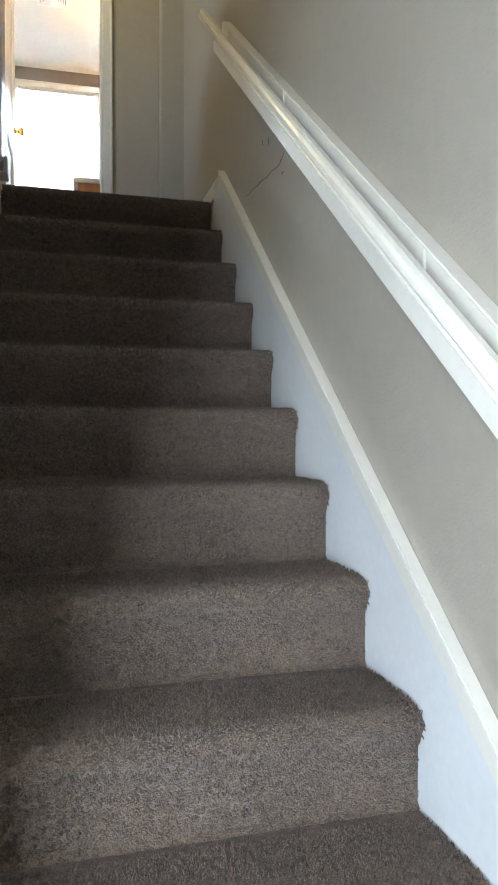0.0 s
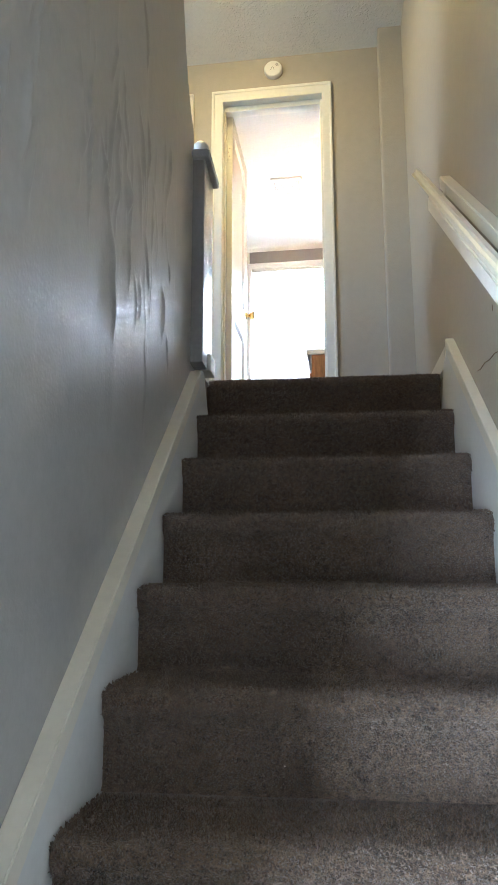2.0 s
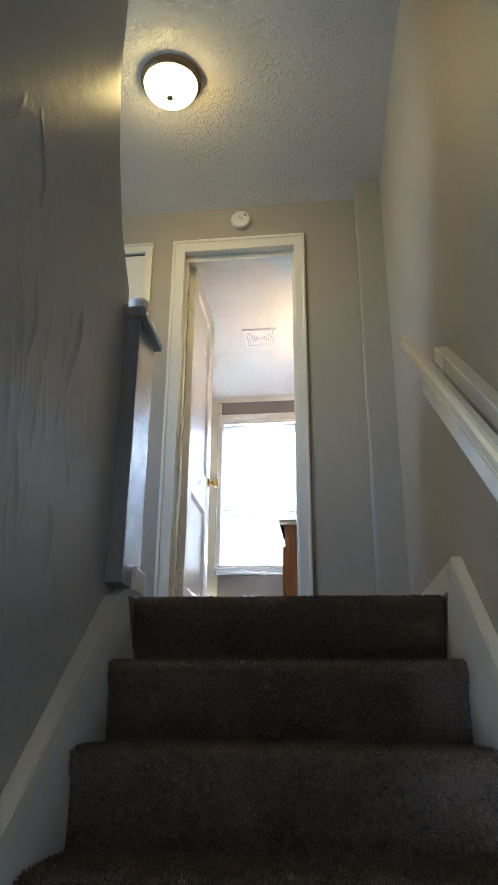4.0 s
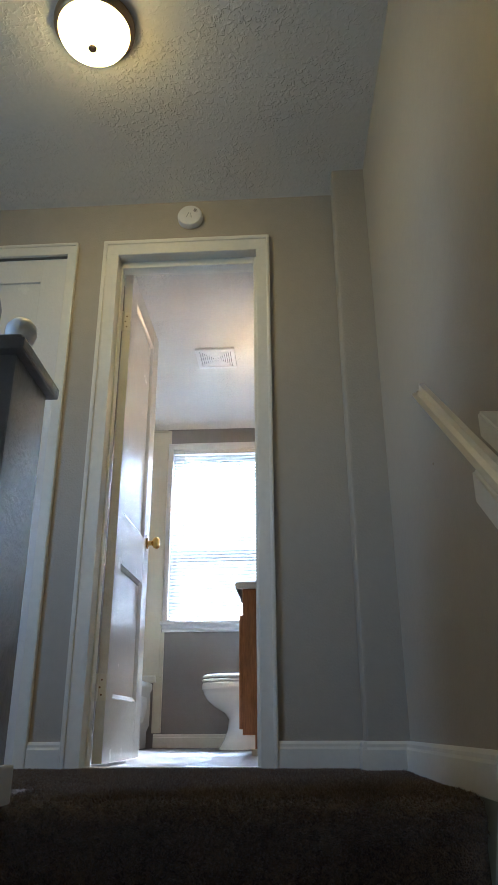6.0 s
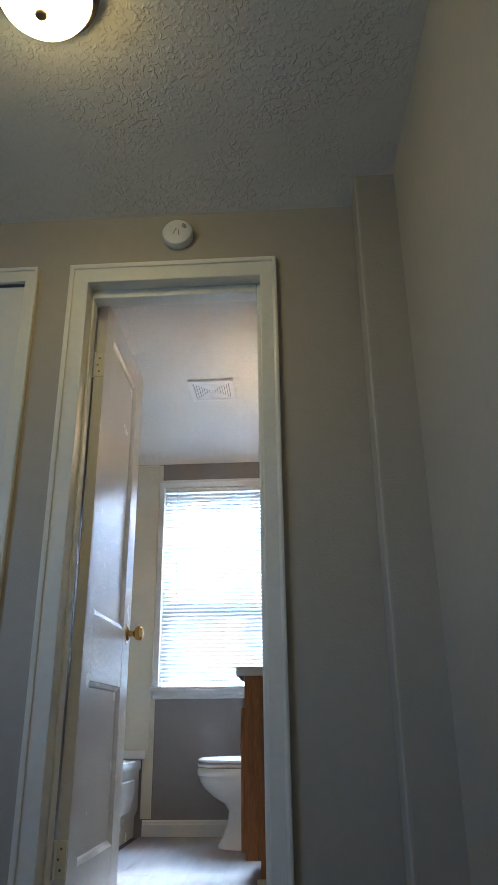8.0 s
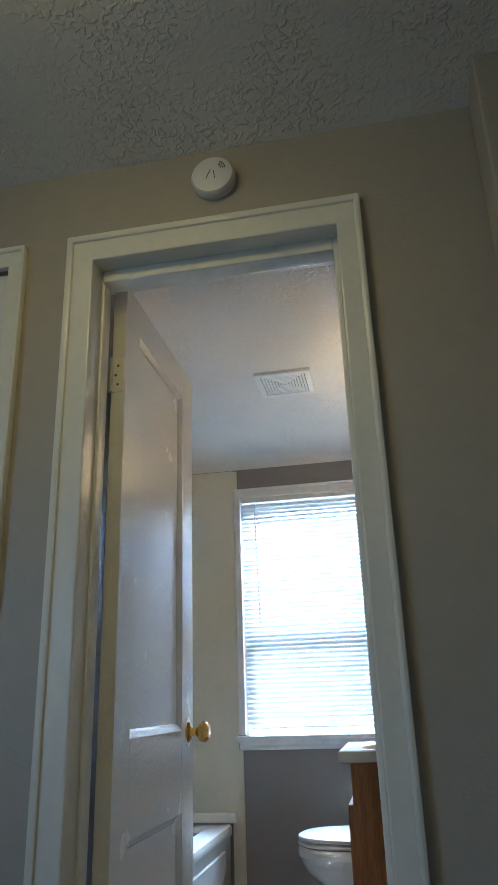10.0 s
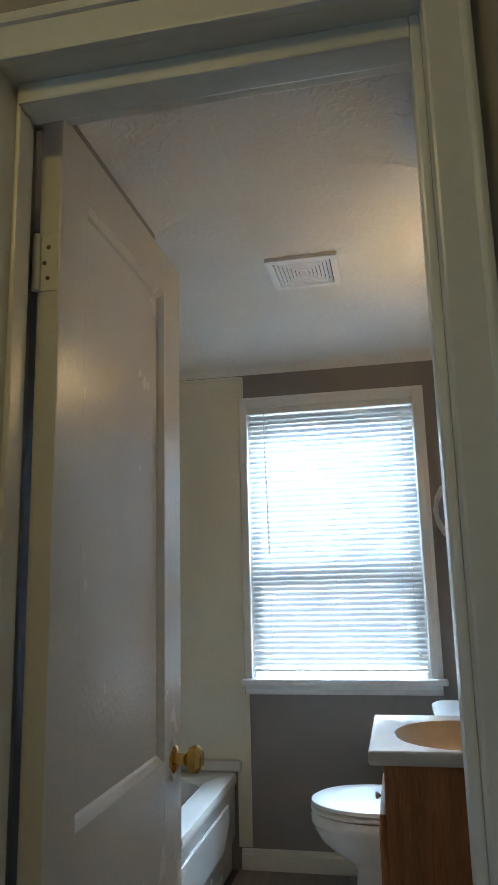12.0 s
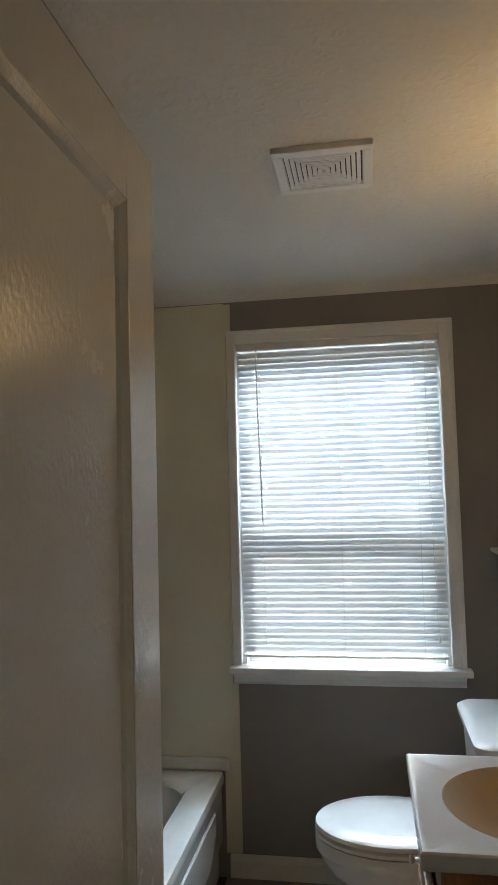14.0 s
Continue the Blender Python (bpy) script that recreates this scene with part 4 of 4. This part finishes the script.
def vanity_slab():
    """A slab with a raised rim and an oval basin sunk into it."""
    x0, x1, y0, y1, z = -0.182, BXR - 0.001, 2.152, 2.655, 0.818
    cx, cy = 0.075, 2.405
    n = 48

    def rect_pt(a, inset, zz):
        c, s = math.cos(a), math.sin(a)
        t = min((x1 - inset - cx) / c if c > 1e-6 else (x0 + inset - cx) / c if c < -1e-6 else 1e9, (y1 - inset - cy) / s if s > 1e-6 else (y0 + inset - cy) / s if s < -1e-6 else 1e9)
        return (cx + c * t, cy + s * t, zz)
    ang = sorted([2 * math.pi * i / n for i in range(n)] + [math.atan2(yy - cy, xx - cx) % (2 * math.pi) for xx in (x0, x1) for yy in (y0, y1)])
    def oval(rx, ry, zz):
        return [(cx + rx * math.cos(a), cy + ry * math.sin(a), zz) for a in ang]
    slab = loft([[rect_pt(a, 0.004, z - 0.036) for a in ang], [rect_pt(a, 0, z - 0.03) for a in ang], [rect_pt(a, 0, z - 0.004) for a in ang], [rect_pt(a, 0.004, z) for a in ang], [rect_pt(a, 0.014, z) for a in ang],
                 [rect_pt(a, 0.022, z - 0.005) for a in ang], oval(0.196, 0.205, z - 0.005), oval(0.189, 0.198, z - 0.008)], cap=False)
    bowl = loft([oval(0.192, 0.200, z - 0.0055), oval(0.184, 0.192, z - 0.014), oval(0.145, 0.175, z - 0.05), oval(0.11, 0.13, z - 0.10), oval(0.05, 0.06, z - 0.125), oval(0.018, 0.02, z - 0.128)], cap=False)
    bowl.faces.new([v for v in bowl.verts][-len(ang):])
    return slab, bowl


slab, bowl = vanity_slab()
part("slab", slab, MARBLE, top, smooth=True)
part("basin", bowl, BASIN, top, "beige oval basin", True)
fau = thing("faucet", "chrome bathroom faucet at the back of the vanity top", "faucet", "", pose(0.278, 2.405, 0.817))
part("spout", tube([(0, 0, 0), (0, 0, 0.05), (-0.02, 0, 0.075), (-0.07, 0, 0.08), (-0.10, 0, 0.06)], 0.011, 10), CHROME, fau, smooth=True)
for s in (-1, 1):
    part("tap_handle", lathe([(0, 0), (0.018, 0), (0.014, 0.02), (0.02, 0.03), (0.018, 0.045), (0, 0.048)], 16, Matrix.Translation((0, s * 0.05, 0))), CHROME, fau, smooth=True)

# ---- toilet ----
toilet = thing("toilet", "white two-piece toilet with its lid down", "toilet")
TCY = 3.155


def egg(cx, lx, wy, z, n=36, back=0.8):
    pts = []
    for i in range(n):
        a = 2 * math.pi * i / n
        c, s = math.cos(a), math.sin(a)
        pts.append((cx + lx * (c if c < 0 else c * back), TCY + wy * s * (1.0 - 0.10 * c), z))
    return pts


def off(pts, dx=0, dz=0):
    return [(p[0] + dx, p[1], p[2] + dz) for p in pts]


part("bowl", loft([egg(-0.15, 0.205, 0.112, 0.0), egg(-0.15, 0.205, 0.112, 0.012), egg(-0.145, 0.185, 0.098, 0.05), egg(-0.14, 0.165, 0.088, 0.11), egg(-0.14, 0.158, 0.086, 0.17), egg(-0.15, 0.172, 0.10, 0.205), egg(-0.168, 0.215, 0.135, 0.24), egg(-0.18, 0.252, 0.162, 0.28),
     egg(-0.185, 0.268, 0.174, 0.315), egg(-0.185, 0.274, 0.178, 0.335), egg(-0.185, 0.282, 0.184, 0.342), egg(-0.185, 0.283, 0.185, 0.368), egg(-0.185, 0.276, 0.179, 0.380)]), CHINA, toilet, smooth=True)
part("seat", loft([egg(-0.185, 0.272, 0.176, 0.383), egg(-0.185, 0.282, 0.184, 0.388), egg(-0.185, 0.282, 0.184, 0.397), egg(-0.185, 0.272, 0.176, 0.402)]), PLASTIC, toilet, smooth=True)
part("lid", loft([egg(-0.185, 0.270, 0.175, 0.404), egg(-0.185, 0.281, 0.183, 0.408), egg(-0.185, 0.279, 0.181, 0.420), egg(-0.185, 0.262, 0.168, 0.428), egg(-0.185, 0.18, 0.12, 0.431)]), CHINA, toilet, "glossy white lid", True)
part("pedestal_back", box(-0.02, 0.20, TCY - 0.09, TCY + 0.09, 0.0, 0.37, bevel=0.02), CHINA, toilet, smooth=True)


def rr(x0, x1, y0, y1, r, z):
    return rrect((x0 + x1) / 2, (y0 + y1) / 2, (x1 - x0) / 2, (y1 - y0) / 2, r, z)


part("tank", loft([rr(0.060, 0.285, TCY - 0.20, TCY + 0.20, 0.04, 0.375), rr(0.055, 0.288, TCY - 0.21, TCY + 0.21, 0.04, 0.40), rr(0.042, 0.292, TCY - 0.228, TCY + 0.228, 0.045, 0.70), rr(0.042, 0.292, TCY - 0.228, TCY + 0.228, 0.045, 0.712)]), CHINA, toilet, smooth=True)
part("tank_lid", loft([rr(0.030, 0.295, TCY - 0.238, TCY + 0.238, 0.05, 0.714), rr(0.025, 0.297, TCY - 0.242, TCY + 0.242, 0.05, 0.722), rr(0.025, 0.297, TCY - 0.242, TCY + 0.242, 0.05, 0.738), rr(0.040, 0.290, TCY - 0.230, TCY + 0.230, 0.045, 0.748)]), CHINA, toilet, smooth=True)
part("flush_lever", tube([(0.046, TCY - 0.17, 0.672), (0.024, TCY - 0.17, 0.672), (0.016, TCY - 0.16, 0.671), (0.010, TCY - 0.11, 0.662)], 0.008, 10), CHINA, toilet, "white flush lever", True)

# ---- closet beside the vanity and its pull ----
closet = thing("closet_door", "white gloss-painted closet door with a pull handle", "door")
part("frame", boxes((0.044, 0.061, 1.775, 1.80, 0.0, 2.10), (0.044, 0.061, BY0 + 0.012, 1.775, 2.07, 2.10), bevel=0.003), TRIM, closet)
cd = part("leaf", boxes((0.040, 0.058, BY0 + 0.014, 1.768, 0.02, 2.065), bevel=0.003), DOORPAINT, closet)
part("pull_handle", tube([(0.041, 1.735, 1.338), (0.026, 1.735, 1.345), (0.014, 1.735, 1.368), (0.010, 1.735, 1.393), (0.014, 1.735, 1.418), (0.026, 1.735, 1.441), (0.041, 1.735, 1.448)], 0.0065, 10), PLASTIC, cd, "white D-shaped pull handle", True)
part("latch", box(0.030, 0.041, 1.735, 1.765, 1.222, 1.265, bevel=0.002), PLASTIC, cd, "small white magnetic latch")

# ---- vanity light above the mirror ----
vl = thing("vanity_light", "warm lit vanity light bar on the bathroom wall", "wall lamp", "", pose(BXR, 2.405, 1.98))
part("backplate", box(-0.03, 0.0, -0.16, 0.16, -0.05, 0.05, bevel=0.004), CHROME, vl)
for y in (-0.09, 0.09):
    part("bulb", lathe([(0, -0.05), (0.03, -0.04), (0.042, -0.01), (0.036, 0.02), (0.018, 0.045), (0, 0.05)], 20, Matrix.Translation((-0.075, y, 0))), BULB, vl, "glowing bulb", True)

shelf = thing("corner_shelf", "small white shelf in the corner beside the window", "shelf", "", pose(0.30, BY1, 1.25))
part("board", boxes((-0.105, -0.001, -0.15, -0.001, 0.0, 0.014), bevel=0.004), WHITE, shelf)
part("cleat", boxes((-0.020, -0.001, -0.14, -0.003, -0.030, -0.0005), bevel=0.003), WHITE, shelf)

# ---- front door with a glazed panel at the foot of the stairs ----
fd = thing("front_door", "white front door with a tall glass panel", "door", "structure")
part("frame", boxes((-1.80, -1.75, -4.59, -4.52, FLOOR_Z, -0.25), (-1.05, -1.0, -4.59, -4.52, FLOOR_Z, -0.25), (-1.75, -1.05, -4.59, -4.52, -0.30, -0.25), (-1.75, -1.05, -4.59, -4.52, -2.05, -1.95)), TRIM, fd)
fp = part("pane", box(-1.75, -1.05, -4.56, -4.555, -1.95, -0.30), GLASS, fd)
fp.visible_shadow = False

# ---- outside ----
solid("ground", box(-150, 150, -150, 150, -3.2, -2.6), GRASS, "green lawn around the house", "lawn", "structure")

def shade_tree(x, y, z0, crown_z, radius, seed):
    """Unseen tree to shade the blind: tapered trunk, forking limbs, loose crown of single leaves."""
    ob = thing("tree", "leafy green tree added outside the window, unseen, to shade the blind", "tree", "", pose(x, y, z0))
    r = random.Random(seed)
    top = crown_z - z0

    def limb(a, b, ra, rb):
        a, b = Vector(a), Vector(b)
        pts = [a.lerp(b, t / 5) + Vector((r.uniform(-1, 1), r.uniform(-1, 1), 0)) * 0.05 * (b - a).length * math.sin(math.pi * t / 5) for t in range(6)]
        q = (b - a).to_track_quat("Z", "Y")
        return [[p + q @ Vector((math.cos(2 * math.pi * k / 8), math.sin(2 * math.pi * k / 8), 0)) * (ra + (rb - ra) * i / 5) for k in range(8)] for i, p in enumerate(pts)]
    part("trunk", loft(limb((0, 0, -0.05), (0.1, 0, top - radius * 0.5), 0.19, 0.10)), BARK, ob, smooth=True)
    tips = []
    for k in range(14):
        a, e = 2 * math.pi * k / 14 + r.uniform(-0.2, 0.2), r.uniform(-0.15, 1.0)
        d = Vector((math.cos(a) * math.cos(e), math.sin(a) * math.cos(e), math.sin(e)))
        end = Vector((0.1, 0, top)) + d * radius * r.uniform(0.6, 0.95)
        start = Vector((0.08, 0, top - radius * r.uniform(0.5, 0.9)))
        part("limb", loft(limb(start, end, 0.055, 0.012)), BARK, ob, smooth=True)
        tips += [start.lerp(end, f) for f in (0.45, 0.7, 0.9, 1.0)]
    verts, faces = [], []
    for c in tips:
        for _ in range(70):
            p = c + Vector((r.gauss(0, 1), r.gauss(0, 1), r.gauss(0, 0.8))) * 0.17 * radius
            q = Euler((r.uniform(0, 6), r.uniform(0, 6), r.uniform(0, 6))).to_quaternion()
            w = r.uniform(0.03, 0.055)
            n = len(verts)
            verts += [p + q @ Vector(v) * w for v in ((0, -1.5, 0), (0.6, -0.3, 0.12), (0, 1.5, 0.05), (-0.6, -0.3, 0.12))]
            faces += [(n, n + 1, n + 2), (n, n + 2, n + 3)]
    me = bpy.data.meshes.new("crown")
    me.from_pydata([tuple(v) for v in verts], [], faces)
    me.materials.append(LEAF)
    crown = new("crown", me)
    crown.parent = ob
    tagged(crown, "loose crown of green leaves", "", "", "stuff")


# unseen tree, added so its crown dapples the sun on the blind
shade_tree(1.2, 8.6, -2.6, 5.5, 1.25, 4)

# ---- bathroom floor planks ----
planks = thing("floor_bath", "grey-brown wood-look vinyl plank bathroom floor", "floor", "structure")
plank_data = {}
rng = random.Random(11)
PW = 0.15
x = -0.85
while x < BXR - 0.001:
    x1 = min(x + PW, BXR)
    y = 1.0 - rng.random() * 0.7
    while y < BY1:
        ya, yb = max(y, 1.02), min(y + 0.9, BY1)
        if yb - ya > 0.02:
            key = (round(x1 - x, 3), round(yb - ya, 3))
            if key not in plank_data:
                plank_data[key] = finish(box(0.0001, key[0] - 0.0001, 0.0001, key[1] - 0.0001, -0.008, 0.0, bevel=0.0005, seg=1), "plank", VINYL)
            p = new("plank", plank_data[key])
            p.parent, p.location = planks, (x, ya, 0.0)
        y += 0.9
    x += PW
